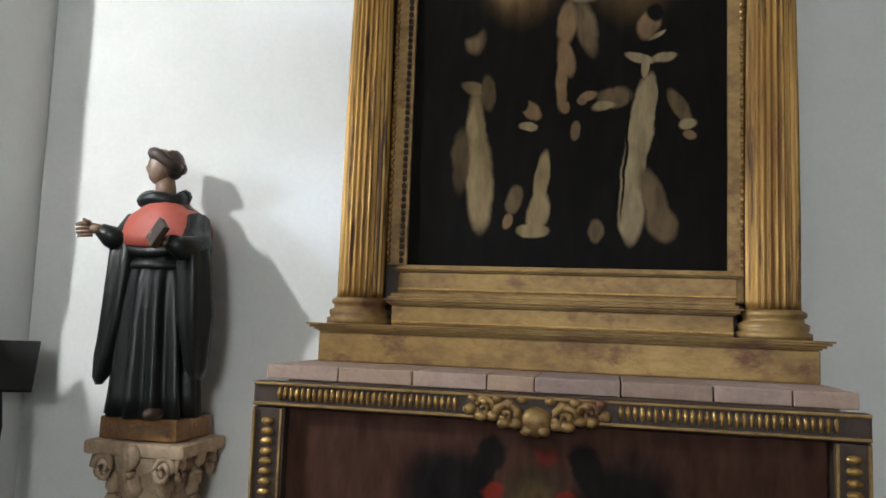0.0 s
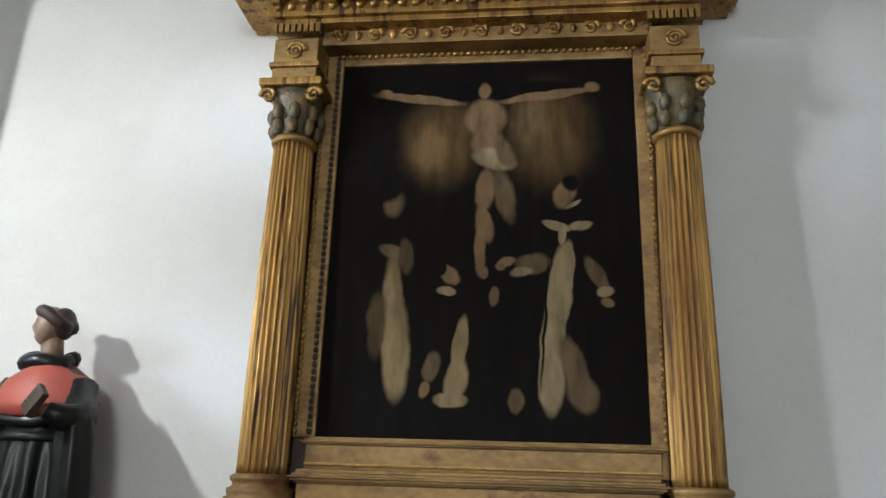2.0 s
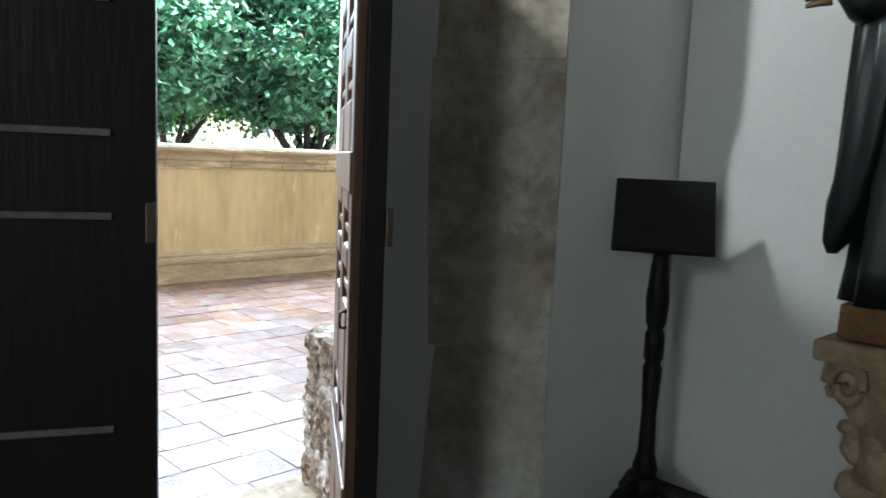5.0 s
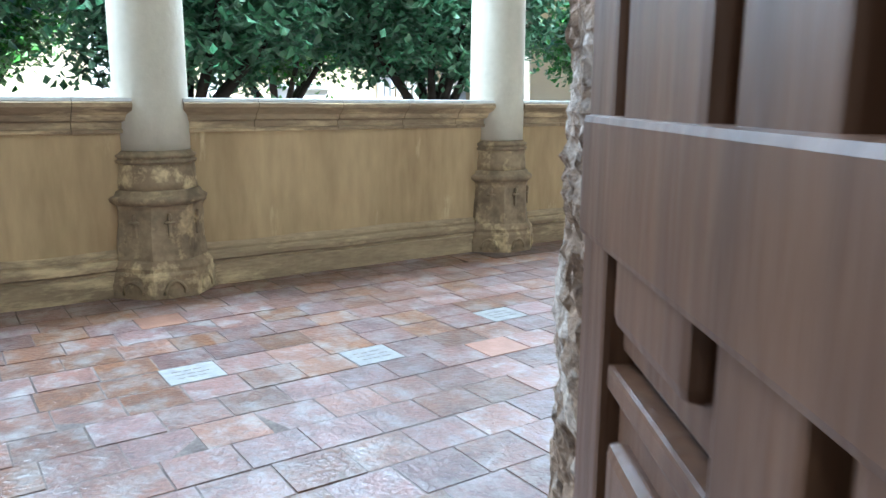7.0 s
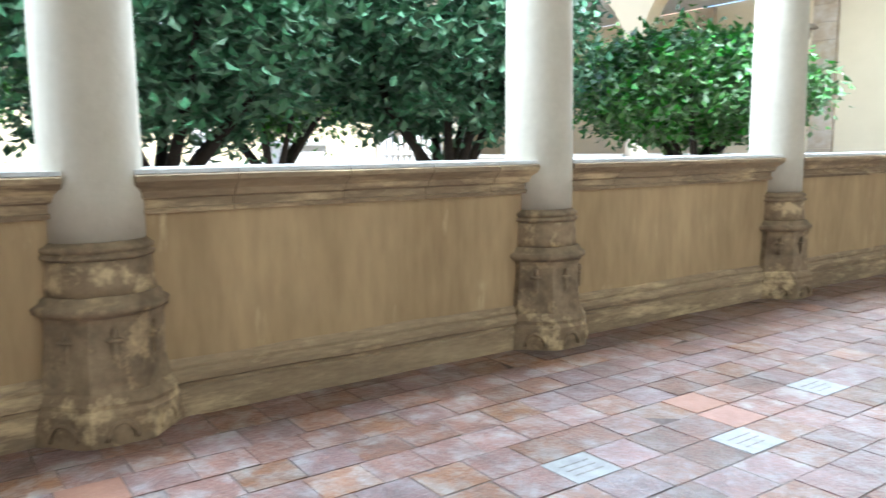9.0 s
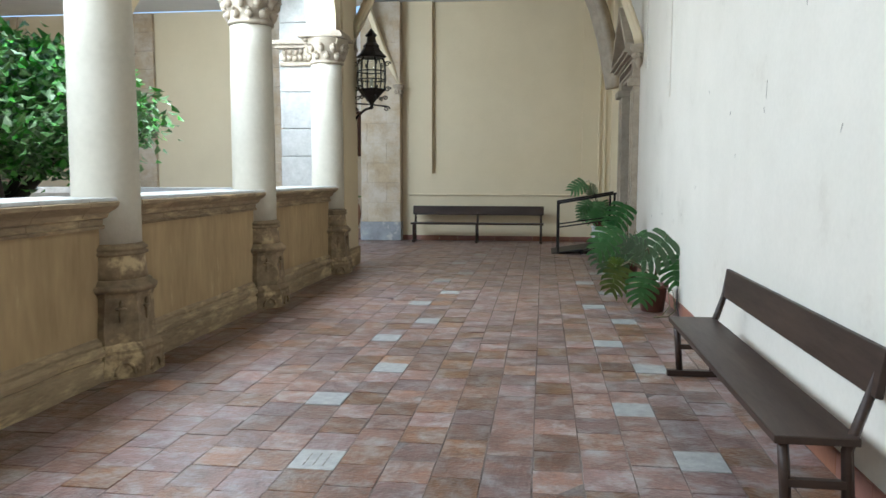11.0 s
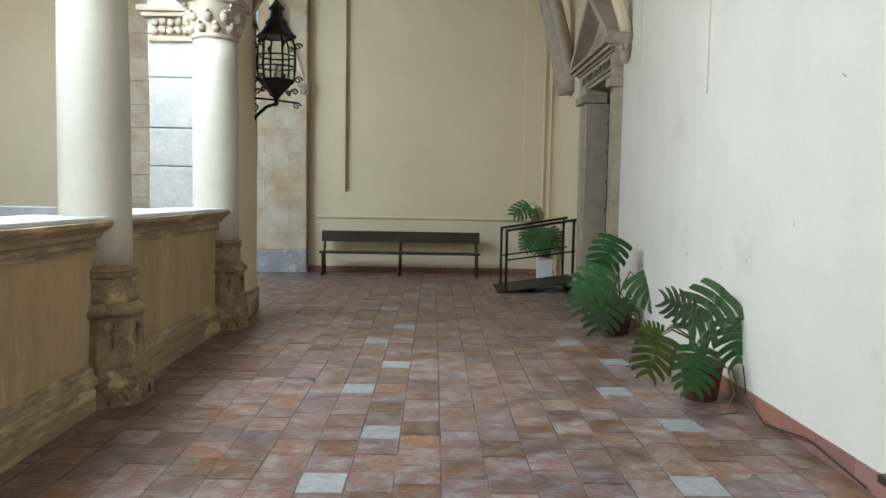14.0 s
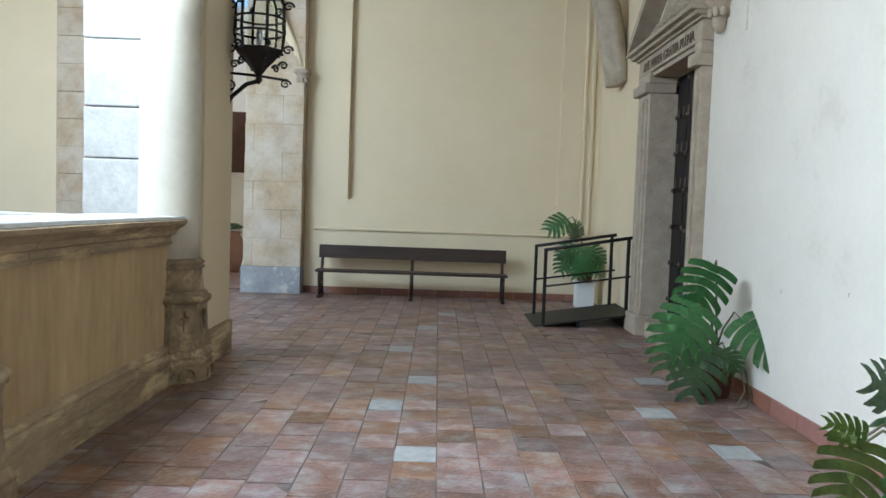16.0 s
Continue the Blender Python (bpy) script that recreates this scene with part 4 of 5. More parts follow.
def eroded_jamb(sign, label):
    """Stone door jamb outside the church door, deeply eroded."""
    j = thing("door_jamb", pose(0, 0, 0), label, "stonework", kind="structure")
    c = 2.66
    f = lambda y: c + sign * (y - c)
    z = 0.0
    for i, h in enumerate((0.62, 0.50, 0.52, 0.60, 0.50)):
        bulge = 0.10 if i == 0 else 0.0
        plan = [(-3.32, f(3.375 - bulge * 0.1)), (-3.46 - bulge * 0.3, f(3.45 - bulge * 0.5)), (-3.57 - bulge, f(3.535 - bulge * 0.9)), (-3.62 - bulge, f(3.60 - bulge * 0.6)), (-3.66 - bulge, f(3.98)), (-3.585, f(4.0)), (-3.572, f(3.66)), (-3.32, f(3.50))]
        if sign < 0:
            plan = plan[::-1]
        n = max(20, int(h / 0.014))
        bm = loft([[(x, y, z + h * k / n) for x, y in plan] for k in range(n + 1)], None, 0, True, False)
        bmesh.ops.subdivide_edges(bm, edges=[e for e in bm.edges if abs(e.verts[0].co.z - e.verts[1].co.z) < 1e-5], cuts=11, use_grid_fill=True)
        bmesh.ops.triangulate(bm, faces=[q for q in bm.faces if len(q.verts) > 4])
        for v in bm.verts:
            p = v.co
            k = 0.014 * noise.noise(p * 5) + 0.007 * noise.noise(p * 14) - 0.030 * max(0.0, noise.noise(p * 30 + Vector((3, 1, 8))) - 0.15) + 0.010 * noise.noise(p * 38) + 0.010 * noise.noise(p * 75)
            v.co += Vector((-0.4, -sign * 0.9, 0)) * k
        part("jamb_stone", bm, ROUGH, j)
        z += h
    return j


eroded_jamb(1, "pitted tan stone jamb of the church doorway")
eroded_jamb(-1, "pitted tan stone jamb of the church doorway")
structure("door_lintel", box(-3.66, -3.57, 1.3, 4.02, 2.74, 3.24, 0.02), ROUGH, "tan stone lintel over the church doorway", "lintel")


# ---- altar ----
altar = thing("altar_block", pose(0, 0, 0), "masonry altar with a pinkish brick top", "altar")
part("core", box(-1.02, 1.02, 3.90, 4.568, 0.03, 1.153), BRICK, altar)
xs = [-1.10, -0.80, -0.50, -0.21, -0.03, 0.28, 0.60, 0.86, 1.075]
for a, b in zip(xs[:-1], xs[1:]):
    part("brick", roughen(box(a + 0.002, b - 0.002, 3.862, 4.25, 1.157, 1.214, 0.006), 0.003, 12, a), BRICK, altar)
part("brick_bed", box(-1.09, 1.07, 4.25, 4.568, 1.157, 1.212), BRICK, altar)

frontal = thing("altar_frontal", pose(0, 0, 0), "dark red painted frontal in a gilt carved frame", "frontal")
part("panel", box(-0.98, 0.96, 3.835, 3.86, 0.10, 1.07), HERALD, frontal, "dark red-brown painted board")
FX0, FX1, FZ0, FZ1 = -1.115, 1.09, 0.05, 1.152
for nm, a in (("frame_top", (FX0, FX1, 3.79, 3.85, 1.055, FZ1)), ("frame_bottom", (FX0, FX1, 3.79, 3.85, FZ0, 0.15)), ("frame_side", (FX0, FX0 + 0.135, 3.79, 3.85, 0.152, 1.053)), ("frame_side", (FX1 - 0.12, FX1, 3.79, 3.85, 0.152, 1.053))):
    part(nm, box(*a, 0.008), OLDBLACK, frontal)


def gadroons(x0, x1, y, z, n, h, upright=True):
    for k in range(n):
        u = x0 + (x1 - x0) * (k + 0.5) / n
        s = (x1 - x0) / n * 0.42
        part("gadroon", blob((u, y, z) if upright else (z, y, u), (s, 0.016, h) if upright else (h, 0.016, s), 4, 6), GOLDB, frontal)


gadroons(FX0 + 0.10, -0.30, 3.786, 1.108, 30, 0.028)
gadroons(0.27, FX1 - 0.10, 3.786, 1.108, 30, 0.028)
gadroons(0.18, 1.02, 3.786, FX0 + 0.068, 22, 0.03, False)
gadroons(0.18, 1.02, 3.786, FX1 - 0.06, 22, 0.03, False)
for z0 in (FZ1 - 0.012, 1.062):
    part("gilt_fillet", box(FX0 + 0.004, FX1 - 0.004, 3.776, 3.80, z0, z0 + 0.01, 0.003), GILTD, frontal)
for x0 in (FX0 + 0.006, FX0 + 0.118, FX1 - 0.016, FX1 - 0.115):
    part("gilt_fillet", box(x0, x0 + 0.01, 3.776, 3.80, 0.16, 1.05, 0.003), GILTD, frontal)
bm = blob((-0.015, 3.785, 1.06), (0.06, 0.035, 0.055), 8, 10)
for s in (-1, 1):
    spiral((-0.015 + s * 0.10, 3.775, 1.075), 0.05, 1.6, 0.017, "y", s, bm)
    spiral((-0.015 + s * 0.19, 3.775, 1.10), 0.04, 1.5, 0.014, "y", -s, bm)
    for k in range(6):
        blob((-0.015 + s * (0.03 + 0.042 * k), 3.772 + 0.003 * (k % 2), 1.03 + 0.010 * k + 0.012 * (k % 2)), (0.026, 0.022, 0.02), 5, 7, bm)
    for k in range(5):
        blob((-0.015 + s * (0.05 + 0.045 * k), 3.775, 1.135 - 0.012 * (k % 2)), (0.022, 0.02, 0.016), 4, 6, bm)
part("carved_crest", roughen(bm, 0.006, 30), GILTD, frontal, "gilt carved scroll crest")


def plate(outline, y, thick=0.003):
    """A thin painted shape standing in the plane y, from an outline of (x, z)."""
    return loft([[(x, y, z) for x, z in outline], [(x, y - thick, z) for x, z in outline]], None, 0, True, False)


ret = thing("altarpiece", pose(0, 0, 0), "gilded wooden altarpiece with fluted columns on the altar", "altarpiece")
YB = 4.568


def gilt_box(name, x0, x1, y0, z0, z1, material=GILTD, bev=0.006, label=""):
    return part(name, box(x0, x1, y0, YB - 0.001, z0, z1, bev), material, ret, label)


def cornice(name, x0, x1, y0, z0, steps, material=GILTD):
    """A stack of ledges, each (out, height)."""
    bm = bmesh.new()
    z = z0
    for out, h in steps:
        box(x0 - out, x1 + out, y0 - out, YB - 0.002, z + 0.0005, z + h, min(0.004, h * 0.3), bm)
        z += h
    return part(name, bm, material, ret)


part("back_board", box(-0.97, 0.975, 4.50, YB - 0.006, 1.386, 3.60), OLDBLACK, ret, "dark board behind the columns")
gilt_box("predella", -1.045, 1.055, 4.27, 1.214, 1.345)
cornice("predella_cornice", -1.045, 1.055, 4.27, 1.346, [(0.006, 0.008), (0.02, 0.010), (0.036, 0.012), (0.046, 0.008)])
gilt_box("plinth_step", -0.735, 0.745, 4.36, 1.385, 1.475)
cornice("step_cornice", -0.735, 0.745, 4.36, 1.476, [(0.010, 0.008), (0.024, 0.012), (0.036, 0.008), (0.018, 0.012), (0.006, 0.016)])
gilt_box("lower_rail", -0.73, 0.77, 4.43, 1.533, 1.635)
part("rail_bead", box(-0.728, 0.768, 4.418, 4.429, 1.548, 1.560, 0.004), GOLDB, ret)
part("step_bead", box(-0.733, 0.743, 4.350, 4.359, 1.396, 1.406, 0.003), GOLDB, ret)
cornice("rail_moulding", -0.73, 0.77, 4.43, 1.636, [(0.010, 0.008), (0.022, 0.008), (0.006, 0.008), (-0.01, 0.008)])
for s, cx in ((-1, -0.90), (1, 0.905)):
    cy = 4.40
    part("column_base", lathe([(0.15, 1.385), (0.15, 1.41), (0.135, 1.415), (0.14, 1.43), (0.14, 1.445), (0.12, 1.455), (0.118, 1.47), (0.13, 1.478), (0.13, 1.495), (0.112, 1.505)], 28, (cx, cy)), GILTD, ret)
    part("column_shaft", lathe([(0.108, 1.505), (0.108, 1.54), (0.109, 1.9), (0.106, 2.4), (0.097, 2.98), (0.095, 3.02)], 200, (cx, cy), None, 0, 0.13, 24), GOLD, ret, "fluted gilt shaft rubbed to dark wood")
    part("neck_ring", lathe([(0.098, 3.018), (0.108, 3.025), (0.11, 3.04), (0.10, 3.05)], 24, (cx, cy)), GOLDB, ret)
    bm = lathe([(0.09, 3.05), (0.095, 3.15), (0.12, 3.24), (0.135, 3.28)], 20, (cx, cy))
    for k in range(8):
        a = 2 * math.pi * k / 8 + 0.2
        for zz, rr, tilt in ((3.10, 0.103, 0.012), (3.17, 0.113, 0.02)):
            blob((cx + rr * math.cos(a + zz), cy + rr * math.sin(a + zz), zz), (0.03, 0.03, 0.045), 5, 6, bm)
    part("capital_bell", bm, VERDI, ret, "blue-green painted leaves")
    for dx in (-0.11, 0.11):
        b = spiral((cx + dx, cy - 0.115, 3.245), 0.042, 1.5, 0.014, "y", 1 if dx > 0 else -1)
        part("volute", b, GOLDB, ret)
    part("abacus", box(cx - 0.155, cx + 0.155, cy - 0.155, YB - 0.01, 3.285, 3.325, 0.01), GOLD, ret)
    part("impost", box(cx - 0.11, cx + 0.11, cy - 0.11, YB - 0.01, 3.326, 3.40, 0.004), GILTD, ret)
    part("impost_ledge", box(cx - 0.125, cx + 0.125, cy - 0.125, YB - 0.01, 3.401, 3.425, 0.005), GOLD, ret)
    b = box(cx - 0.11, cx + 0.11, cy - 0.11, YB - 0.01, 3.426, 3.56, 0.004)
    part("frieze_block", b, GILTD, ret)
    part("rosette", spiral((cx, cy - 0.115, 3.49), 0.05, 2.2, 0.011), GOLDB, ret)
    bm = bmesh.new()
    for k in range(8):
        box(cx - 0.12 + 0.031 * k, cx - 0.10 + 0.031 * k, cy - 0.135, cy - 0.10, 3.585, 3.635, 0, bm)
    part("dentils", bm, GOLDB, ret)
# painting and its inner frame
part("frame_stile", box(-0.805, -0.70, 4.46, YB - 0.003, 1.667, 3.56, 0.008), GILTD, ret)
part("frame_stile", box(0.735, 0.815, 4.46, YB - 0.003, 1.53, 3.56, 0.008), GILTD, ret)
part("frame_head", box(-0.70, 0.735, 4.46, YB - 0.003, 3.50, 3.56, 0.008), GILTD, ret)
for x0, m in ((-0.725, OLDBLACK), (-0.79, GOLD), (0.795, GOLDB)):
    bm = bmesh.new()
    for k in range(58):
        blob((x0, 4.455, 1.69 + 0.0325 * k), (0.013, 0.012, 0.015), 4, 6, bm)
    part("bead_strip", bm, m, ret)["kind"] = "stuff"
bm = bmesh.new()
for k in range(44):
    blob((-0.70 + 0.0335 * k, 4.45, 3.545), (0.014, 0.012, 0.011), 4, 6, bm)
part("bead_strip", bm, GOLDB, ret)["kind"] = "stuff"
part("frieze", box(-0.79, 0.80, 4.36, YB - 0.003, 3.562, 3.66, 0.004), GILTD, ret)
bm = bmesh.new()
for k in range(9):
    spiral((-0.70 + 0.176 * k, 4.355, 3.61), 0.04, 1.6, 0.012, "y", 1 if k % 2 else -1, bm)
    blob((-0.61 + 0.176 * k, 4.358, 3.61), (0.02, 0.016, 0.026), 4, 6, bm)
part("frieze_scrolls", bm, GOLD, ret)
cornice("entablature", -1.02, 1.02, 4.29, 3.562 + 0.075, [(0.01, 0.03), (0.035, 0.02), (0.03, 0.05), (0.08, 0.03), (0.20, 0.035), (0.23, 0.03), (0.25, 0.03)], GOLD)
for k in range(11):
    ux = -1.05 + 0.21 * k
    if k % 2:
        b = blob((ux, 4.15, 3.768), (0.062, 0.045, 0.022), 6, 12)
        spiral((ux, 4.15, 3.748), 0.03, 1.2, 0.008, "y", 1, b)
    else:
        b = box(ux - 0.06, ux + 0.06, 4.105, 4.117, 3.748, 3.770, 0.003)
        for q in ((ux - 0.06, ux + 0.06, 4.173, 4.185), (ux - 0.06, ux - 0.048, 4.119, 4.171), (ux + 0.048, ux + 0.06, 4.119, 4.171)):
            box(*q, 3.748, 3.770, 0.003, b)
    part("soffit_coffer", b, GOLDB, ret)
for k in range(15):
    part("bracket", box(-1.0 + 0.142 * k - 0.022, -1.0 + 0.142 * k + 0.022, 4.205, 4.262, 3.715, 3.766, 0.008), GOLD, ret)
bm = bmesh.new()
for k in range(30):
    blob((-1.0 + 0.069 * k, 4.25, 3.72), (0.022, 0.018, 0.025), 4, 6, bm)
part("egg_moulding", bm, GOLDB, ret)["kind"] = "stuff"
painting = thing("altar_painting", pose(0, 0, 0), "large dark oil painting with pale shapes in the altarpiece", "painting")
PY = 4.475
part("canvas", box(-0.703, 0.738, PY, PY + 0.02, 1.665, 3.502), OILS, painting)

# ---- statue on its capital ----
def statue():
    """Plain carved standing figure in a dark robe; one mesh."""
    bm = bmesh.new()

    def ring(z, cx, cy, rx, ry, fold=0.0, waves=9, ph=0.0, n=88):
        return [(cx + rx * (1 + fold * math.cos(waves * a + ph)) * math.cos(a), cy + ry * (1 + fold * math.cos(waves * a + ph)) * math.sin(a), z) for a in (2 * math.pi * i / n for i in range(n))]

    # robe with deep folds
    loft([ring(0.92, -1.90, 4.30, 0.222, 0.17, 0.14, 11), ring(1.02, -1.90, 4.30, 0.21, 0.165, 0.15, 11, 0.3), ring(1.2, -1.905, 4.30, 0.198, 0.155, 0.14, 11, 0.5), ring(1.4, -1.915, 4.30, 0.182, 0.145, 0.10, 11, 0.3),
          ring(1.56, -1.92, 4.30, 0.165, 0.13, 0.07, 11), ring(1.63, -1.92, 4.30, 0.15, 0.12), ring(1.70, -1.92, 4.31, 0.16, 0.12), ring(1.82, -1.915, 4.32, 0.20, 0.125), ring(1.90, -1.92, 4.33, 0.16, 0.10), ring(1.96, -1.94, 4.33, 0.07, 0.07)], bm, 0)
    loft([ring(1.605, -1.92, 4.30, 0.163, 0.132), ring(1.62, -1.92, 4.30, 0.168, 0.136), ring(1.645, -1.92, 4.30, 0.162, 0.131)], bm, 0)
    # red shoulder cape, lying over the chest
    def capering(z, rx, ry, dz):
        return [(-1.915 + rx * math.cos(a), 4.315 + ry * math.sin(a), z - dz * max(0.0, -math.sin(a)) ** 1.5 - 0.02 * math.cos(2 * a)) for a in (2 * math.pi * i / 32 for i in range(32))]
    loft([capering(1.80, 0.262, 0.158, 0.115), capering(1.84, 0.252, 0.158, 0.10), capering(1.90, 0.19, 0.135, 0.055), capering(1.945, 0.10, 0.09, 0.02)], bm, 1)
    loft([capering(1.765, 0.248, 0.15, 0.125), capering(1.795, 0.262, 0.157, 0.115)], bm, 0)
    # hood roll
    tube([(-1.945 + 0.105 * math.cos(a), 4.325 + 0.09 * math.sin(a), 1.965 - 0.028 * max(0, -math.sin(a)) + 0.012 * math.sin(3 * a)) for a in (2 * math.pi * i / 16 for i in range(17))], 0.036, 8, bm, 0)
    # neck and head turned to the door
    tube([(-1.94, 4.33, 1.95), (-1.955, 4.325, 2.06)], [0.052, 0.048], 12, bm, 2)
    head = blob((-1.968, 4.315, 2.115), (0.070, 0.068, 0.092), 14, 18)
    for v in head.verts:
        t = (v.co - Vector((-1.968, 4.315, 2.115)))
        if t.x < 0:
            v.co.x -= 0.012 * math.exp(-((t.z + 0.005) / 0.022) ** 2) * math.exp(-(t.y / 0.02) ** 2) * 2.2
        if t.z < -0.04:
            v.co.x -= 0.008
    merge(bm, head, 2)
    tube([(-1.948 + 0.079 * math.cos(a) * (1.0 if math.cos(a) > 0 else 0.80), 4.32 + 0.074 * math.sin(a), 2.165 + 0.018 * (-math.cos(a)) - 0.04 * max(0, math.cos(a))) for a in (2 * math.pi * i / 16 for i in range(17))], 0.030, 8, bm, 3)
    blob((-1.915, 4.33, 2.13), (0.058, 0.068, 0.075), 8, 12, bm, 3)
    # arm held out to the door, with a long hanging sleeve
    tube([(-2.07, 4.31, 1.83), (-2.11, 4.24, 1.73), (-2.13, 4.18, 1.755), (-2.165, 4.14, 1.785)], [0.075, 0.07, 0.055, 0.032], 12, bm, 0)
    tube([(-2.155, 4.145, 1.78), (-2.20, 4.12, 1.79)], [0.026, 0.024], 8, bm, 2)
    for k in range(4):
        tube([(-2.195, 4.12 + 0.004 * k, 1.805 - 0.016 * k), (-2.235, 4.10 + 0.006 * k, 1.807 - 0.018 * k), (-2.26, 4.095 + 0.006 * k, 1.798 - 0.017 * k)], [0.011, 0.010, 0.007], 6, bm, 2)
    tube([(-2.195, 4.11, 1.81), (-2.215, 4.085, 1.825)], [0.011, 0.008], 6, bm, 2)
    loft([ring(1.055, -2.16, 4.22, 0.014, 0.02, 0, 4), ring(1.09, -2.152, 4.22, 0.035, 0.04, 0.05, 5), ring(1.20, -2.12, 4.225, 0.065, 0.06, 0.08, 5, 0.2), ring(1.36, -2.095, 4.23, 0.072, 0.07, 0.14, 6, 0.4), ring(1.55, -2.085, 4.24, 0.078, 0.075, 0.14, 6), ring(1.72, -2.085, 4.25, 0.08, 0.07, 0.08, 6), ring(1.82, -2.07, 4.28, 0.07, 0.06, 0, 5)], bm, 0)
    # arm that holds the book, with its own sleeve
    tube([(-1.74, 4.31, 1.83), (-1.66, 4.22, 1.70), (-1.69, 4.12, 1.70), (-1.735, 4.07, 1.725)], [0.078, 0.075, 0.055, 0.034], 12, bm, 0)
    tube([(-1.73, 4.075, 1.72), (-1.765, 4.045, 1.735)], [0.028, 0.024], 8, bm, 2)
    for k in range(4):
        tube([(-1.76, 4.04, 1.755 - 0.014 * k), (-1.795, 4.02, 1.755 - 0.016 * k), (-1.80, 4.04, 1.755 - 0.015 * k)], 0.010, 6, bm, 2)
    loft([ring(1.10, -1.635, 4.26, 0.02, 0.05, 0, 5), ring(1.16, -1.638, 4.25, 0.05, 0.075, 0.06, 6), ring(1.4, -1.66, 4.24, 0.09, 0.09, 0.12, 6, 0.5), ring(1.62, -1.67, 4.22, 0.09, 0.085, 0.09, 6), ring(1.74, -1.68, 4.22, 0.07, 0.07, 0.04, 6), ring(1.80, -1.71, 4.24, 0.04, 0.04, 0, 6)], bm, 0)
    book = box(-0.042, 0.042, -0.016, 0.016, -0.058, 0.058, 0.004)
    book.transform(Matrix.Translation((-1.755, 4.02, 1.755)) @ Matrix.Rotation(radians(38), 4, "Y") @ Matrix.Rotation(radians(-25), 4, "Z"))
    merge(bm, book, 3)
    # shoe tip under the hem
    blob((-1.80, 4.15, 0.945), (0.045, 0.07, 0.03), 6, 10, bm, 3)
    for v in bm.verts:
        if v.co.x > -1.95:
            v.co.x = -1.95 + (v.co.x + 1.95) * 0.88
        v.co.x += 0.045
    return tagged(link("statue", bm, [ROBE, REDCAPE, SKIN, HAIR]), "painted wooden statue in black robe and red cape, holding book", "statue")


statue()
pl = thing("statue_plinth", pose(0, 0, 0), "gilt brown wooden plinth with dark lettering, resting on a stone capital", "plinth")
part("block", roughen(box(-2.066, -1.675, 4.185, 4.50, 0.815, 0.918, 0.008), 0.005, 9), PLINTH, pl)
tx = bpy.data.curves.new("lettering", "FONT")
tx.body, tx.size, tx.extrude, tx.align_x = "S. Juan de Sahag", 0.054, 0.001, "CENTER"
to = new("lettering", tx)
to.matrix_world = pose(-1.87, 4.178, 0.85, 90, 0, 0)
to.data.materials.append(LETTER)
to.parent = pl

ped = thing("stone_capital", pose(-1.865, 4.345, 0) @ Matrix.Diagonal((0.80, 0.70, 1.036, 1)), "worn carved stone capital on a turned base under statue", "pedestal")
part("base", roughen(lathe([(0.33, 0.03), (0.33, 0.10), (0.30, 0.13), (0.31, 0.18), (0.31, 0.22), (0.25, 0.26), (0.23, 0.30), (0.26, 0.325), (0.25, 0.355), (0.215, 0.37)], 32), 0.006, 9), CAPSTONE, ped)
bm = lathe([(0.20, 0.365), (0.205, 0.42), (0.215, 0.52), (0.24, 0.62), (0.27, 0.70), (0.28, 0.72)], 32)
for k in range(8):
    a = 2 * math.pi * k / 8 + 0.39
    for zz, rr, sz in ((0.47, 0.205, 0.06), (0.60, 0.235, 0.065)):
        aa = a + (0.39 if zz > 0.5 else 0)
        blob((rr * math.cos(aa), rr * math.sin(aa), zz), (0.05, 0.05, sz), 10, 12, bm)
        blob(((rr + 0.035) * math.cos(aa), (rr + 0.035) * math.sin(aa), zz + 0.045), (0.035, 0.035, 0.022), 8, 10, bm)
part("leaf_bell", roughen(roughen(bm, 0.016, 20), 0.008, 45), CAPSTONE, ped)
for k in range(4):
    for side in (-1, 1):
        b = spiral((side * 0.19, -0.262, 0.665), 0.068, 1.8, 0.020, "y", side)
        b.transform(Matrix.Rotation(math.pi / 2 * k, 4, "Z"))
        part("volute", roughen(b, 0.004, 18, k), CAPSTONE, ped)
    b = blob((0, -0.285, 0.72), (0.06, 0.03, 0.055), 6, 9)
    b.transform(Matrix.Rotation(math.pi / 2 * k, 4, "Z"))
    part("flower", roughen(b, 0.012, 20, k), CAPSTONE, ped)
part("abacus", roughen(box(-0.315, 0.315, -0.28, 0.29, 0.722, 0.783, 0.018), 0.008, 10), CAPSTONE, ped)

# ---- lectern ----
lec = thing("lectern", pose(-2.65, 4.19, 0.03), "slender black wooden lectern with tilted board and three curved feet", "lectern")
part("pole", lathe([(0.035, 0.16), (0.045, 0.20), (0.03, 0.26), (0.026, 0.40), (0.034, 0.56), (0.026, 0.58), (0.034, 0.60), (0.034, 0.68), (0.026, 0.70), (0.034, 0.72), (0.04, 0.80), (0.03, 0.92), (0.022, 0.99), (0.032, 1.01), (0.028, 1.06)], 16), BLACKW, lec)
part("hub", lathe([(0.05, 0.10), (0.06, 0.13), (0.045, 0.17)], 16), BLACKW, lec)
for k in range(3):
    a = radians(20 + 120 * k)
    part("foot", tube([(0.03 * math.cos(a), 0.03 * math.sin(a), 0.14), (0.12 * math.cos(a), 0.12 * math.sin(a), 0.12), (0.20 * math.cos(a), 0.20 * math.sin(a), 0.045), (0.26 * math.cos(a), 0.26 * math.sin(a), 0.022)], [0.03, 0.026, 0.022, 0.02], 8), BLACKW, lec)
b = box(-0.165, 0.165, -0.135, 0.135, -0.008, 0.008, 0.003)
box(-0.165, 0.165, -0.150, -0.1352, -0.008, 0.022, 0.003, b)
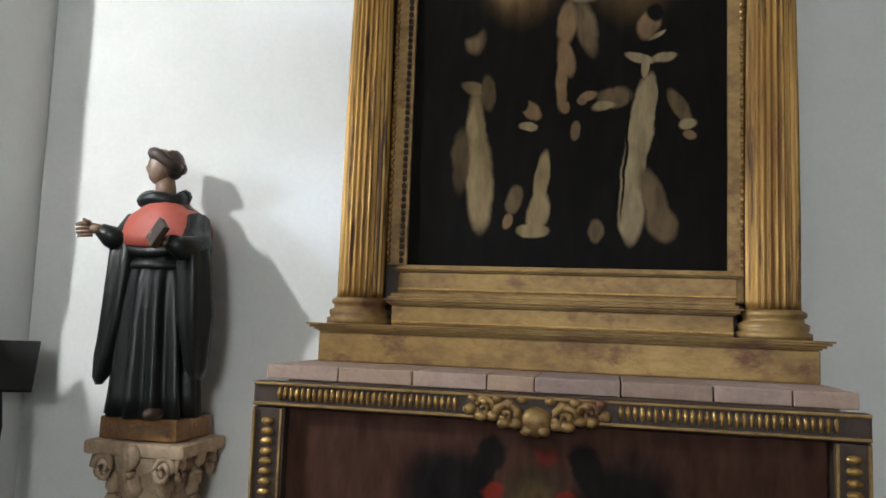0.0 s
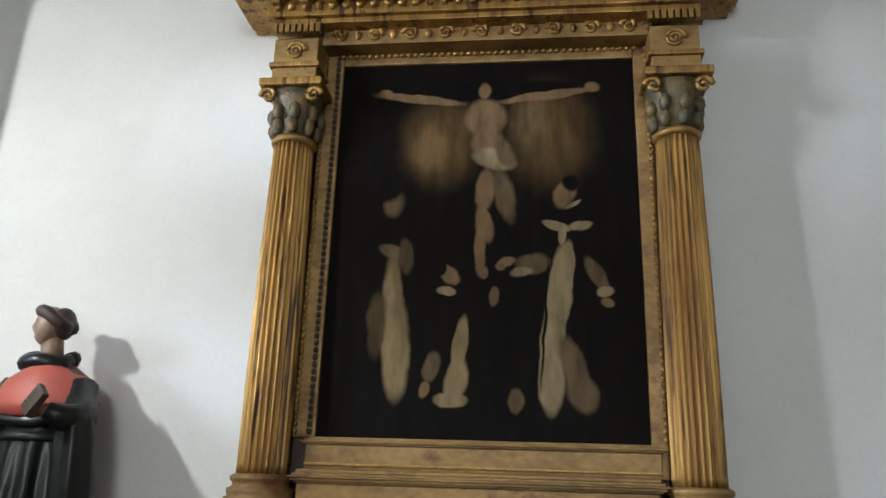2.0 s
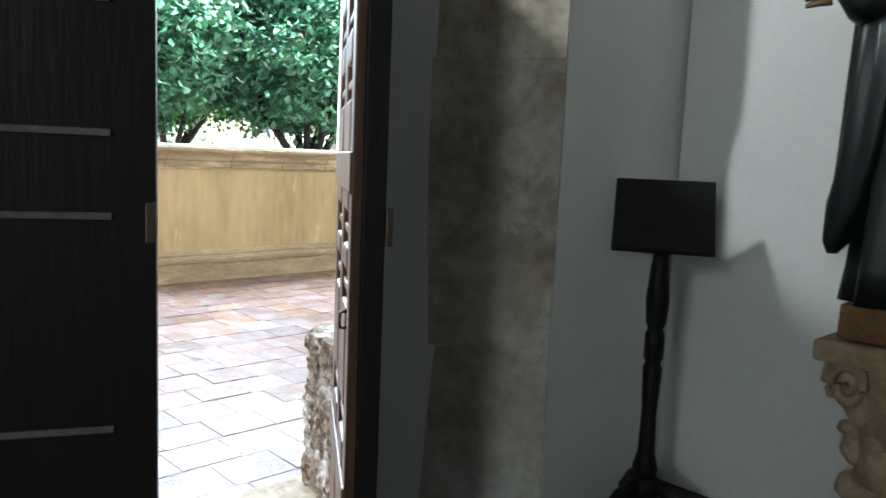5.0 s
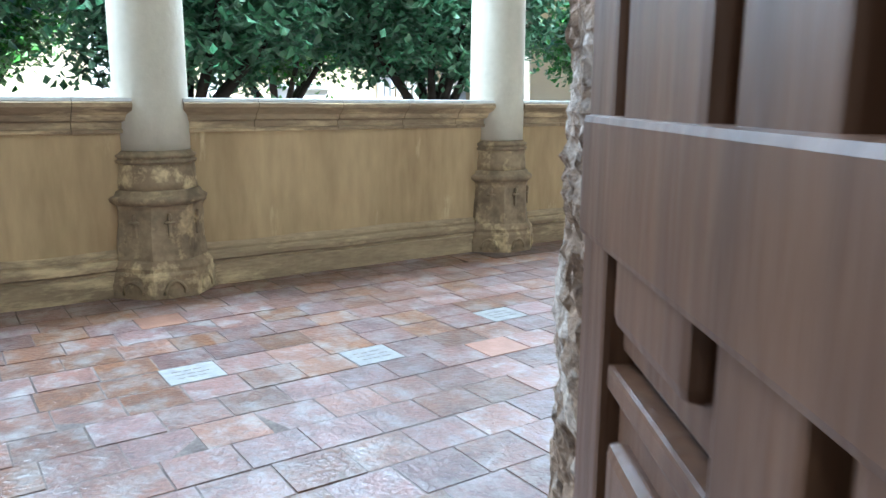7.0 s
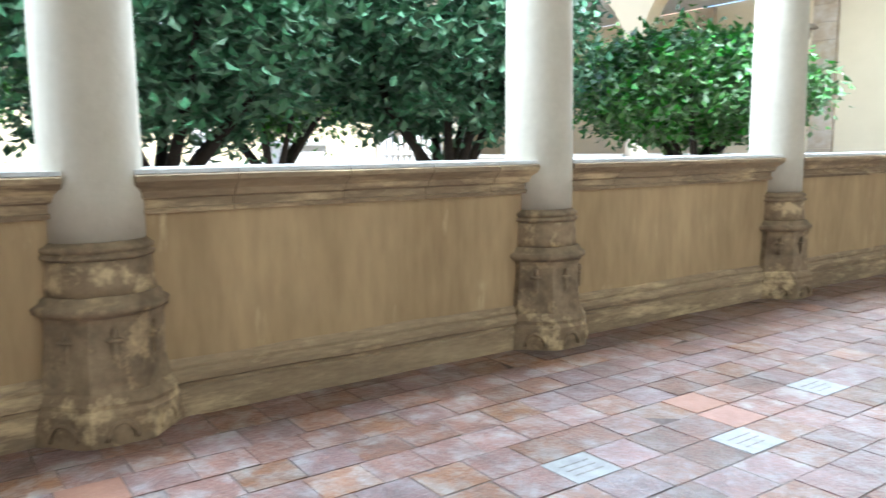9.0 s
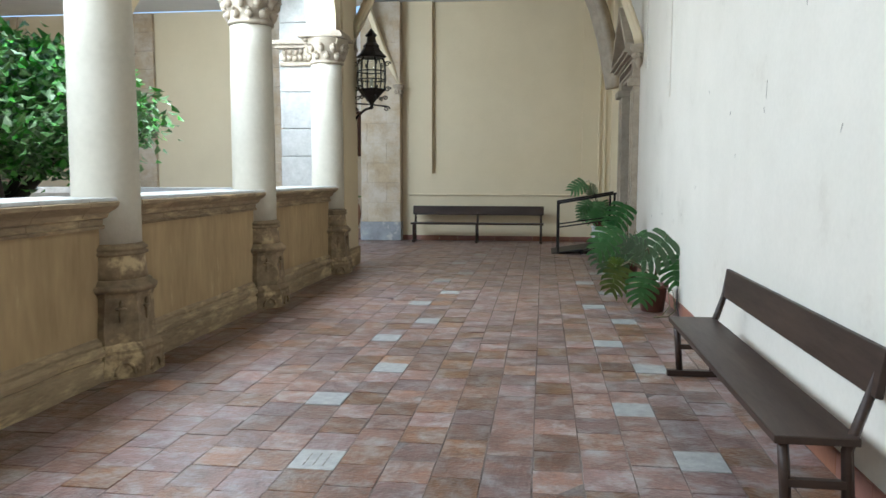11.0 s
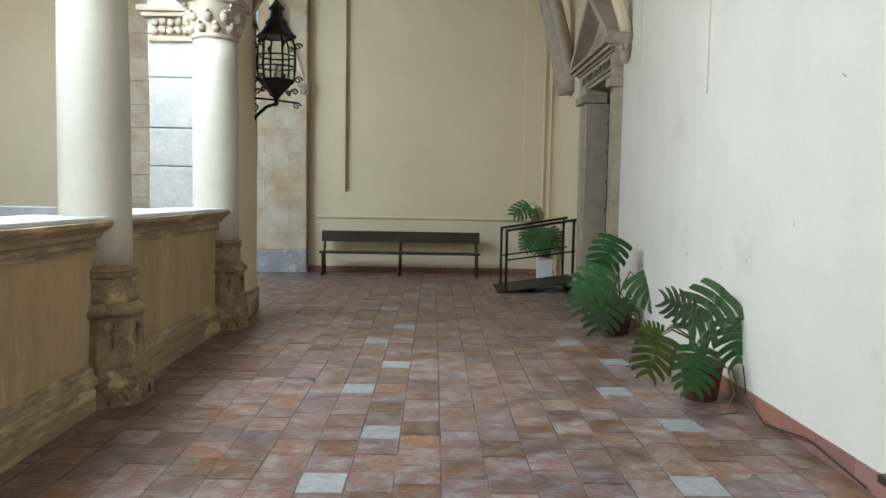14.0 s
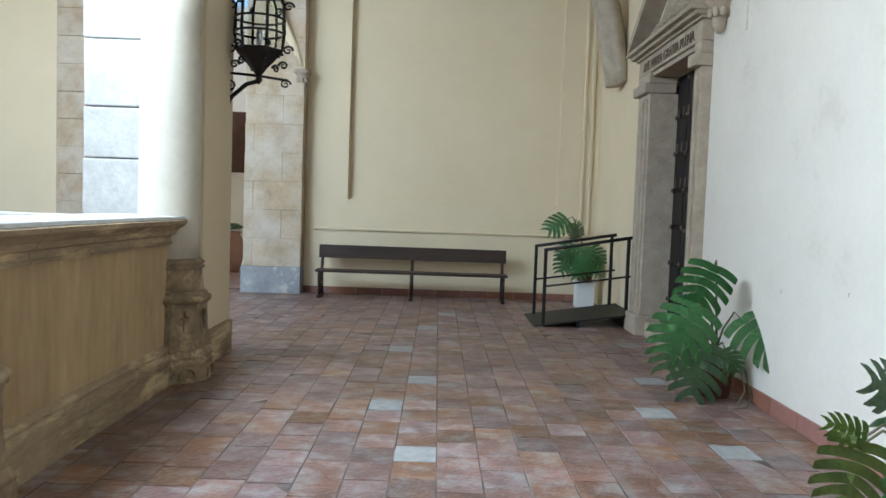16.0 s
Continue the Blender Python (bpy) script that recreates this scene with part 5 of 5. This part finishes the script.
b.transform(Matrix.Translation((0.0, 0.0, 1.095)) @ Matrix.Rotation(math.atan2(0.17, 0.271), 4, "Z") @ Matrix.Rotation(radians(55), 4, "X"))
part("board", b, BLACKW, lec)


# ---- benches ----
def bench(name, m, length, supports, label):
    """Long plank bench along +x, its back at +y."""
    o = thing(name, m, label, "bench", "benches in the walk")
    part("seat", box(0, length, -0.20, 0.13, 0.395, 0.43, 0.006), BENCHX if abs(m[0][0]) > 0.5 else BENCHW, o)
    b = box(0, length, -0.016, 0.016, -0.10, 0.10, 0.006)
    b.transform(Matrix.Translation((0, 0.20, 0.69)) @ Matrix.Rotation(radians(-9), 4, "X"))
    part("backrest", b, BENCHX if abs(m[0][0]) > 0.5 else BENCHW, o)
    for k in range(supports):
        u = 0.06 + (length - 0.12) * k / (supports - 1)
        c = lambda nm, bb: part(nm, bb, BENCHX, o)
        leg = tube([(u, -0.15, 0.39), (u, -0.12, 0.04)], 0.024, 4)
        c("front_leg", leg)
        c("back_post", tube([(u, 0.12, 0.04), (u, 0.10, 0.36), (u, 0.235, 0.78)], [0.028, 0.026, 0.02], 4))
        c("brace", box(u - 0.018, u + 0.018, -0.13, 0.11, 0.20, 0.235, 0.003))
        c("shoe", box(u - 0.028, u + 0.028, -0.21, 0.22, 0.0, 0.045, 0.006))
    return o


bench("bench", pose(-7.91, 21.42, 0), 2.90, 3, "long dark wooden bench against the cream north wall")
bench("bench", pose(-3.90, 10.52, 0, 0, 0, -90), 2.62, 2, "long dark wooden bench with plank back against the limewashed wall")

# ---- ramp ----
rp = thing("access_ramp", pose(0, 0, 0), "black steel ramp with two handrails leading up to the portal", "ramp")
part("plate", loft([[(-4.86, 19.15, 0.0), (-4.86, 20.2, 0.0), (-4.86, 20.2, 0.012), (-4.86, 19.15, 0.012)], [(-3.62, 19.15, 0.17), (-3.62, 20.2, 0.17), (-3.62, 20.2, 0.20), (-3.62, 19.15, 0.20)]], None, 0, True, False), IRON, rp)
for u in (-4.3, -3.7):
    part("trestle", box(u - 0.02, u + 0.02, 19.2, 20.15, 0, (u + 4.86) * 0.135, 0.004), IRON, rp)
for yy in (19.20, 20.12):
    r = part("handrail", tube([(-4.76, yy, 0.95), (-3.66, yy, 1.14)], 0.021, 8), IRON, rp)
    part("mid_rail", tube([(-4.74, yy, 0.50), (-3.66, yy, 0.66)], 0.013, 8), IRON, rp)
    for u, zb in ((-4.74, 0.02), (-3.72, 0.16)):
        part("post", box(u - 0.02, u + 0.02, yy - 0.02, yy + 0.02, zb, 0.955 + (u + 4.74) * 0.17, 0.003), IRON, rp)


# ---- potted plants ----
def monstera_leaf(size, seed):
    """A cut leaf with its stalk end at the origin, running along +x, lobes parted by slits."""
    rng = random.Random(seed)
    bm = bmesh.new()
    n = 6
    up = lambda u, v: Vector((u * size, v * size, -0.18 * size * u * u - 0.22 * size * abs(v) ** 1.7))
    mids = [bm.verts.new(up(k / n, 0)) for k in range(n + 1)]
    for s in (-1, 1):
        for k in range(n):
            u0, u1 = k / n, (k + 1) / n
            w = 0.56 * math.sin(math.pi * min(1, 0.24 + 0.74 * (u0 + u1) / 2)) ** 0.55 * (0.95 + 0.10 * rng.random())
            bend = 0.24
            back = (-0.20, -0.13, -0.07)[k] if k < 3 else 0.0
            c = (u0 + u1) / 2
            h = (u1 - u0) / 2
            ring = [(mids[k], mids[k + 1])]
            for f, open_ in ((0.25, 1.0), (0.52, 1.0), (0.74, 0.94), (0.93, 0.88), (1.0, 0.66)):
                sh = bend * f ** 1.6 + back * f
                ring.append((bm.verts.new(up(c + sh - h * open_, s * w * f)), bm.verts.new(up(c + sh + h * open_, s * w * f))))
            for (a0, a1), (b0, b1) in zip(ring, ring[1:]):
                q = (a0, a1, b1, b0)
                bm.faces.new(q if s > 0 else q[::-1])
    for q in bm.faces:
        q.smooth = True
    bmesh.ops.solidify(bm, geom=bm.faces[:], thickness=0.0025)
    return bm


def leaf_turn(tip, face):
    """The turn that lays a leaf's length along tip and its upper side towards face."""
    t = Vector(tip).normalized()
    f = Vector(face)
    f = (f - t * f.dot(t)).normalized()
    s = f.cross(t)
    return Matrix(((t.x, s.x, f.x, 0), (t.y, s.y, f.y, 0), (t.z, s.z, f.z, 0), (0, 0, 0, 1)))


def potted_monstera(m, label, specs, pot_r, pot_h, seed):
    o = thing("potted_monstera", m, label, "potted plant", "potted plants along the wall")
    part("pot", lathe([(pot_r * 0.72, 0), (pot_r * 0.78, 0.01), (pot_r * 0.98, pot_h * 0.84), (pot_r * 1.06, pot_h * 0.85), (pot_r * 1.08, pot_h), (pot_r * 0.98, pot_h), (pot_r * 0.95, pot_h * 0.9), (pot_r * 0.2, pot_h * 0.88)], 28), POT, o, "brown plastic pot")
    part("soil", roughen(lathe([(0.0005, pot_h * 0.93), (pot_r * 0.6, pot_h * 0.95), (pot_r * 0.97, pot_h * 0.91), (pot_r * 0.9, pot_h * 0.82)], 20), 0.01, 20), SOIL, o)
    rng = random.Random(seed)
    for k, (x, y, z, tip, face, size, kind) in enumerate(specs):
        leaf = monstera_leaf(size * 0.98, seed * 31 + k)
        leaf.transform(Matrix.Translation((x, y, z)) @ leaf_turn(tip, face))
        r0 = (0.04 * rng.uniform(-1, 1), 0.04 * rng.uniform(-1, 1), pot_h * 0.9)
        part("stem", tube([r0, (x * 0.3, y * 0.3, pot_h + (z - pot_h) * 0.55 + 0.05), (x * 0.75, y * 0.75, max(z, pot_h) + 0.04), (x, y, z)], [0.011, 0.009, 0.007, 0.006], 6), STEM, o)
        part("leaf", leaf, MONSTY if kind else MONST, o)
    part("aerial_root", tube([(0.05, -0.02, pot_h), (pot_r + 0.04, -0.1, pot_h * 0.8), (pot_r + 0.05, -0.25, 0.05), (pot_r - 0.05, -0.4, 0.012), (pot_r - 0.2, -0.45, 0.012)], 0.006, 6), STEM, o)
    part("aerial_root", tube([(0.02, -0.05, pot_h), (pot_r - 0.02, -0.16, pot_h * 0.9), (pot_r - 0.01, -0.26, 0.10), (pot_r - 0.1, -0.34, 0.012)], 0.005, 6), STEM, o)
    return o


CAMW = (-0.25, -1.0, 0.45)
potted_monstera(pose(-3.84, 13.2, 0), "monstera with large split leaves in a brown plastic pot",
                [(0.17, -0.02, 0.80, (-0.75, -0.25, -0.55), CAMW, 0.42, 0), (0.20, -0.05, 0.62, (0.1, -0.35, -0.9), (0.1, -1, 0.35), 0.33, 0),
                 (-0.10, -0.10, 0.66, (-0.7, -0.2, 0.35), (-0.2, -0.9, 0.5), 0.26, 0), (-0.12, -0.22, 0.44, (-0.15, -0.4, -0.9), (-0.1, -1, 0.4), 0.32, 0),
                 (-0.36, -0.15, 0.50, (-0.35, -0.2, -0.9), (-0.3, -1, 0.3), 0.30, 1), (-0.34, -0.12, 0.52, (-0.6, 0.2, 0.2), (-0.2, -0.7, 0.8), 0.16, 1)], 0.155, 0.30, 5)
potted_monstera(pose(-3.82, 15.88, 0), "tall monstera with drooping split leaves in a brown pot",
                [(-0.06, -0.05, 1.06, (-0.5, -0.3, -0.85), CAMW, 0.40, 0), (-0.18, -0.12, 0.74, (-0.6, -0.3, -0.7), CAMW, 0.46, 0), (-0.28, -0.10, 0.60, (-0.45, -0.3, -0.9), (-0.4, -1, 0.4), 0.40, 0),
                 (-0.16, -0.2, 0.46, (-0.3, -0.4, -0.9), (-0.2, -1, 0.3), 0.42, 0), (0.12, -0.16, 0.66, (0.35, -0.45, -0.3), (-0.1, -0.75, 0.75), 0.44, 0), (0.0, -0.2, 0.42, (0.3, -0.3, -0.6), (0, -1, 0.5), 0.2, 0)], 0.16, 0.32, 6)
potted_monstera(pose(-3.86, 21.2, 0.40), "monstera in a brown pot on a white pedestal",
                [(-0.30, -0.05, 0.92, (-0.6, -0.3, -0.3), CAMW, 0.36, 0), (-0.2, -0.1, 0.55, (-0.6, -0.3, -0.6), CAMW, 0.32, 0), (-0.05, -0.15, 0.52, (-0.1, -0.4, -0.8), CAMW, 0.34, 0), (0.04, -0.1, 0.5, (0.4, -0.4, -0.5), CAMW, 0.30, 0),
                 (-0.22, 0.0, 0.40, (-0.5, -0.3, -0.8), CAMW, 0.32, 0), (-0.1, -0.2, 0.38, (-0.2, -0.4, -0.8), CAMW, 0.32, 0), (-0.12, 0.05, 0.64, (-0.2, -0.2, 0.5), CAMW, 0.24, 0), (0.05, -0.15, 0.34, (0.3, -0.4, -0.7), CAMW, 0.26, 0)], 0.14, 0.24, 7)
wp = thing("white_pedestal", pose(-3.86, 21.2, 0), "short white stone pedestal under a potted plant", "pedestal")
b = box(-0.13, 0.13, -0.13, 0.13, 0.0, 0.36, 0.012)
box(-0.15, 0.15, -0.15, 0.15, 0.36, 0.398, 0.008, b)
part("block", b, WHITE, wp)
cl = thing("clay_jar", pose(-10.15, 24.9, 0), "pinkish clay jar with a green plant past the pier", "jar")
part("body", lathe([(0.14, 0), (0.2, 0.2), (0.24, 0.45), (0.2, 0.66), (0.15, 0.74), (0.18, 0.8)], 24), CLAYPOT, cl)
for k in range(7):
    lf = monstera_leaf(0.3, 90 + k)
    lf.transform(Matrix.Translation((0, 0, 0.85 + 0.06 * (k % 3))) @ Matrix.Rotation(k * 0.9, 4, "Z") @ Matrix.Rotation(radians(-20 + 12 * (k % 3)), 4, "Y"))
    part("leaf", lf, MONST, cl)
structure("window_shutter", box(-10.6, -9.98, 25.33, 25.402, 1.98, 3.2, 0.02), HOOD, "dark brown shutter beyond the pier", "window")
cable = tagged(link("cable", tube([(-3.615, 13.0, 0.30), (-3.64, 12.85, 0.10), (-3.66, 12.5, 0.02), (-3.63, 12.0, 0.09), (-3.62, 11.4, 0.03)], 0.006, 6), CABLE), "thin black cable lying along the skirting", "cable")

# ---- stone portal ----
pt = thing("stone_portal", pose(0, 0, 0), "carved grey stone portal with pediment and lettered frieze on the gallery wall", "portal", kind="structure")
PX = GX1
for y0, y1 in ((16.985, 17.18), (18.72, 19.22)):
    part("pilaster", box(PX - 0.10, PX + 0.37, y0, y1, 0.24, 2.84, 0.012), STONEG, pt)
    for k in range(2 if y1 - y0 > 0.3 else 1):
        part("flute_band", box(PX - 0.125, PX - 0.098, y0 + 0.06 + 0.14 * k, y0 + 0.13 + 0.14 * k, 0.34, 2.78, 0.008), STONEG, pt)
    part("pilaster_base", box(PX - 0.15, PX + 0.37, y0 - 0.004, y1 + 0.004, 0.002, 0.238, 0.015), STONEG, pt)
    part("pilaster_capital", roughen(box(PX - 0.17, PX + 0.2, y0 - 0.02, y1 + 0.02, 2.842, 2.96, 0.02), 0.008, 12), STONEG, pt)
part("lintel", box(PX - 0.08, PX + 0.37, 17.185, 18.715, 3.03, 3.08, 0.01), STONEG, pt)
for y0, y1 in ((16.99, 17.18), (18.72, 19.22)):
    part("impost", box(PX - 0.11, PX + 0.3, y0, y1, 2.963, 3.08, 0.008), STONEG, pt)
part("frieze", box(PX - 0.11, PX + 0.1, 16.99, 19.22, 3.083, 3.27, 0.008), STONEG, pt)
bm = bmesh.new()
for out, z0, z1 in ((0.14, 3.273, 3.30), (0.20, 3.30, 3.34), (0.26, 3.34, 3.38)):
    box(PX - out, PX - 0.001, 16.99 - out * 0.4, 19.22 + out * 0.4, z0, z1, 0.006, bm)
part("cornice", bm, STONEG, pt)
bm = bmesh.new()
for s in (-1, 1):
    loft([[(PX - 0.24, 18.1 + s * 1.22, 3.382), (PX - 0.002, 18.1 + s * 1.22, 3.382), (PX - 0.002, 18.1 + s * 1.22, 3.49), (PX - 0.24, 18.1 + s * 1.22, 3.49)], [(PX - 0.24, 18.1, 4.14), (PX - 0.002, 18.1, 4.14), (PX - 0.002, 18.1, 4.26), (PX - 0.24, 18.1, 4.26)]], bm, 0, True, False)
part("pediment", bm, STONEG, pt)
bm = plate([(0, 0), (2.2, 0), (1.1, 0.74)], 0, 0.06)
bm.transform(Matrix.Translation((PX - 0.002, 17.0, 3.385)) @ Matrix.Rotation(radians(90), 4, "Z") @ Matrix.Diagonal((1, 1, 1, 1)))
part("tympanum", bm, STONEG, pt)
bm = bmesh.new()
for k in range(14):
    spiral((PX - 0.085, 17.42 + 0.105 * k, 3.49 + 0.12 * (1 - abs(k - 6.5) / 6.5)), 0.06, 1.5, 0.02, "x", 1 if k % 2 else -1, bm)
part("tympanum_carving", bm, STONEG, pt)
tx = bpy.data.curves.new("lettering", "FONT")
tx.body, tx.size, tx.extrude, tx.align_x = "AVE MARIA GRATIA PLENA", 0.15, 0.006, "CENTER"
to = new("lettering", tx)
to.matrix_world = pose(PX - 0.113, 18.1, 3.115, 90, 0, -90)
to.data.materials.append(LETTER)
to.parent = pt
dr = thing("door_3", pose(0, 0, 0), "dark studded wooden double door in the stone portal", "door", kind="structure")
part("board", box(-3.34, -3.29, 17.16, 18.72, 0.0, 3.05), LEAFWOOD, dr)
for i in range(4):
    for k in range(7):
        part("panel", box(-3.362, -3.341, 17.20 + 0.38 * i, 17.20 + 0.35 + 0.38 * i, 0.06 + 0.42 * k, 0.44 + 0.42 * k, 0.01), LEAFWOOD, dr)
bm = bmesh.new()
for i in range(5):
    for k in range(8):
        blob((-3.365, 17.185 + 0.38 * i, 0.04 + 0.42 * k), (0.018, 0.022, 0.03), 4, 7, bm)
for i in range(8):
    for k in range(3):
        box(-3.372, -3.36, 17.40 + 0.17 * i, 17.44 + 0.17 * i, 1.75 + 0.40 * k, 1.86 + 0.40 * k, 0.004, bm)
part("studs", bm, STEEL, dr, "pale metal studs")
part("latch", box(-3.375, -3.34, 18.16, 18.26, 1.25, 1.29, 0.004), STEEL, dr)
structure("portal_backing", box(-3.28, -3.2, 16.98, 19.24, 0, 3.25), LEAFWOOD, "dark backing behind the portal door")
structure("portal_step", box(-3.62, -3.2, 17.19, 18.71, 0.0, 0.17, 0.015), STONEG, "stone step before the portal", "step")

# springer of the vault in the corner, and corbels
def rib(points, width, material, label):
    r = thing("vault_rib", pose(0, 0, 0), label, "rib", kind="structure")
    part("stone_rib", tube(points, width, 8), material, r)
    part("side_roll", tube([(x + 0.02, y - width * 0.8, z + 0.02) for x, y, z in points], width * 0.5, 6), material, r)
    return r


rib([(-3.64, 20.5, 3.20), (-3.67, 20.5, 3.4), (-3.74, 20.5, 3.7), (-3.84, 20.5, 4.2), (-4.0, 20.5, 4.75), (-4.2, 20.5, 5.25)], 0.19, STONEG, "grey stone vault rib springing from the gallery wall")
rib([(-3.62, 16.7, 3.35), (-3.68, 16.7, 3.6), (-3.9, 16.7, 4.2), (-4.4, 16.7, 4.8), (-5.0, 16.7, 5.25)], 0.07, YELLOW, "cream plaster vault rib on a carved corbel")
rib([(-8.1, 17.0, 3.45), (-8.05, 17.0, 3.8), (-7.8, 17.0, 4.3), (-7.3, 17.0, 4.9), (-6.8, 17.0, 5.25)], 0.09, YELLOW, "cream plaster vault rib from the corner pier")
rib([(-8.25, 21.75, 3.45), (-8.38, 21.7, 3.8), (-8.6, 21.6, 4.3), (-8.9, 21.4, 5.2)], 0.08, YELLOW, "cream plaster vault rib beside the stone pier")


def corbel(x, y, z):
    c = thing("corbel", pose(x, y, z), "small carved stone corbel under a vault rib", "corbel", kind="structure")
    b = lathe([(0.02, -0.28), (0.06, -0.2), (0.07, -0.1), (0.11, -0.02), (0.13, 0.0), (0.13, 0.06)], 14)
    for k in range(8):
        blob((0.08 * math.cos(k * 0.785), 0.08 * math.sin(k * 0.785), -0.1), (0.035, 0.035, 0.05), 4, 6, b)
    part("carving", roughen(b, 0.008, 20), STONEG, c)


corbel(-3.64, 16.7, 3.35)
corbel(-8.25, 21.7, 3.40)


# ---- lantern ----
ln = thing("wrought_iron_lantern", pose(-7.80, 17.0, 0) @ Matrix.Diagonal((1.13, 1.13, 1, 1)), "black wrought iron lantern standing on a scrolled wall bracket", "lantern")
part("bracket", tube([(-0.25, 0, 2.28), (-0.22, 0, 2.40), (-0.10, 0, 2.52), (0.02, 0, 2.56)], 0.02, 7), IRON, ln)
part("bracket_arm", tube([(-0.25, 0, 2.62), (0.0, 0, 2.60), (0.24, 0, 2.565)], 0.013, 7), IRON, ln)
part("scroll", spiral((0.22, 0, 2.53), 0.045, 1.5, 0.011), IRON, ln)
part("scroll", spiral((-0.24, 0, 2.50), 0.06, 1.6, 0.012, "y", -1), IRON, ln)
bm = lathe([(0.005, 2.52), (0.03, 2.56), (0.02, 2.60), (0.06, 2.66), (0.13, 2.74), (0.19, 2.82), (0.20, 2.84), (0.18, 2.85)], 6, smooth=False)
part("bowl", bm, IRON, ln)
for k in range(6):
    a = 2 * math.pi * k / 6
    ca, sa = math.cos(a), math.sin(a)
    part("upright", tube([(0.185 * ca, 0.185 * sa, 2.83), (0.205 * ca, 0.205 * sa, 3.0), (0.195 * ca, 0.195 * sa, 3.25), (0.15 * ca, 0.15 * sa, 3.36)], 0.013, 6), IRON, ln)
    for cx, zz, rr, fl in ((0.235, 2.84, 0.045, 1), (0.235, 3.24, 0.045, 1), (0.20, 2.70, 0.04, -1)):
        b = spiral((cx, 0, zz), rr, 1.4, 0.012, "y", fl)
        b.transform(Matrix.Rotation(a, 4, "Z"))
        part("scroll", b, IRON, ln)
    a2 = a + math.pi / 6
    pb = box(-0.004, 0.004, -0.085, 0.085, 2.86, 3.32)
    pb.transform(Matrix.Rotation(a2, 4, "Z") @ Matrix.Translation((0.165, 0, 0)))
    part("pane", pb, GLASS, ln)
for zz in (2.99, 3.12):
    part("hoop", tube([(0.20 * math.cos(2 * math.pi * k / 24), 0.20 * math.sin(2 * math.pi * k / 24), zz) for k in range(25)], 0.011, 6), IRON, ln)
part("roof", lathe([(0.21, 3.34), (0.22, 3.36), (0.16, 3.42), (0.11, 3.50), (0.12, 3.53), (0.07, 3.58), (0.06, 3.66), (0.09, 3.69), (0.05, 3.74), (0.01, 3.80)], 6, smooth=False), IRON, ln)
part("candle_tube", lathe([(0.025, 2.84), (0.025, 3.02)], 10), PIERW, ln)

# ---- floor tiles of the walk ----
PITCH, ROW = 0.2455, 0.2716
tile_bm = box(-PITCH / 2 + 0.0026, PITCH / 2 - 0.0026, -ROW / 2 + 0.002, ROW / 2 - 0.002, -0.02, 0.0)
for v in tile_bm.verts:
    if v.co.z > -0.01:
        v.co.x *= 0.99
        v.co.y *= 0.99
tile_me = bpy.data.meshes.new("floor_tile")
tile_bm.to_mesh(tile_me)
tile_me.materials.append(TILE)
white_me = tile_me.copy()
white_me.materials.clear()
white_me.materials.append(TILEW)
clay_me = tile_me.copy()
clay_me.materials.clear()
clay_me.materials.append(CLAYTILE)
corners = [v.co.copy() for v in tile_me.vertices]
quads = [tuple(p.vertices) for p in tile_me.polygons]
rng = random.Random(11)
WHITES = {0: 4.69, -1: 5.74, 7: 9.57, 8: 10.62}
FAR_WHITES = [(-1, 17.43), (0, 18.73), (1, 19.97), (9, 18.08), (-11, 20.86)]
NEW_CLAY = [(-6.66, 6.74), (-6.41, 6.75), (-5.47, 7.0), (-7.4, 3.92), (-5.9, 5.27)]
verts, faces = [], []
for i in range(-14, 12):
    cx = -6.17 + PITCH * i
    if cx > GX1 + 0.05 or cx < -9.55:
        continue
    shift = WHITES.get(i, rng.uniform(0, ROW) + 4.0)
    for k in range(-52, 72):
        cy = shift + ROW * k
        if cy < -4 or cy > 21.85 or (cx < GX0 and cy < 17.2):
            continue
        white = (i in WHITES and k % 7 == 0 and 3 < cy < 16.8) or any(i == wi and abs(cy - wy) < ROW / 2 for wi, wy in FAR_WHITES)
        clay = any(abs(cx - ox) < PITCH / 2 and abs(cy - oy) < ROW / 2 for ox, oy in NEW_CLAY)
        z = rng.uniform(-0.002, 0.0025) + (0.002 if white else 0)
        m = Matrix.Translation((cx, cy, z)) @ Euler((rng.uniform(-0.006, 0.006), rng.uniform(-0.006, 0.006), rng.uniform(-0.012, 0.012))).to_matrix().to_4x4() @ Matrix.Diagonal((rng.uniform(0.975, 1.012), rng.uniform(0.98, 1.008), 1, 1))
        if white or clay or (10.6 < cy < 14.2 and -7.3 < cx < -4.2):
            t = new("floor_tile", white_me if white else clay_me if clay else tile_me)
            t.matrix_world = m
            t.parent = floor
            if white and cy < 8.5 and i < 3:
                for b in range(3):
                    x = -0.085
                    for w in range(3):
                        ln = rng.uniform(0.03, 0.06)
                        s = link("inscription_line", box(-0.052 + 0.05 * b, -0.045 + 0.05 * b, x, min(0.09, x + ln), 0.0002, 0.0010), PALELINE, t)
                        x += ln + 0.012
        else:
            n0 = len(verts)
            verts += [tuple(m @ c) for c in corners]
            faces += [tuple(n0 + q for q in f) for f in quads]
me = bpy.data.meshes.new("paving_tiles")
me.from_pydata(verts, [], faces)
me.materials.append(TILE)
pv = new("paving_tiles", me)
pv.parent = floor
pv["kind"] = "stuff"
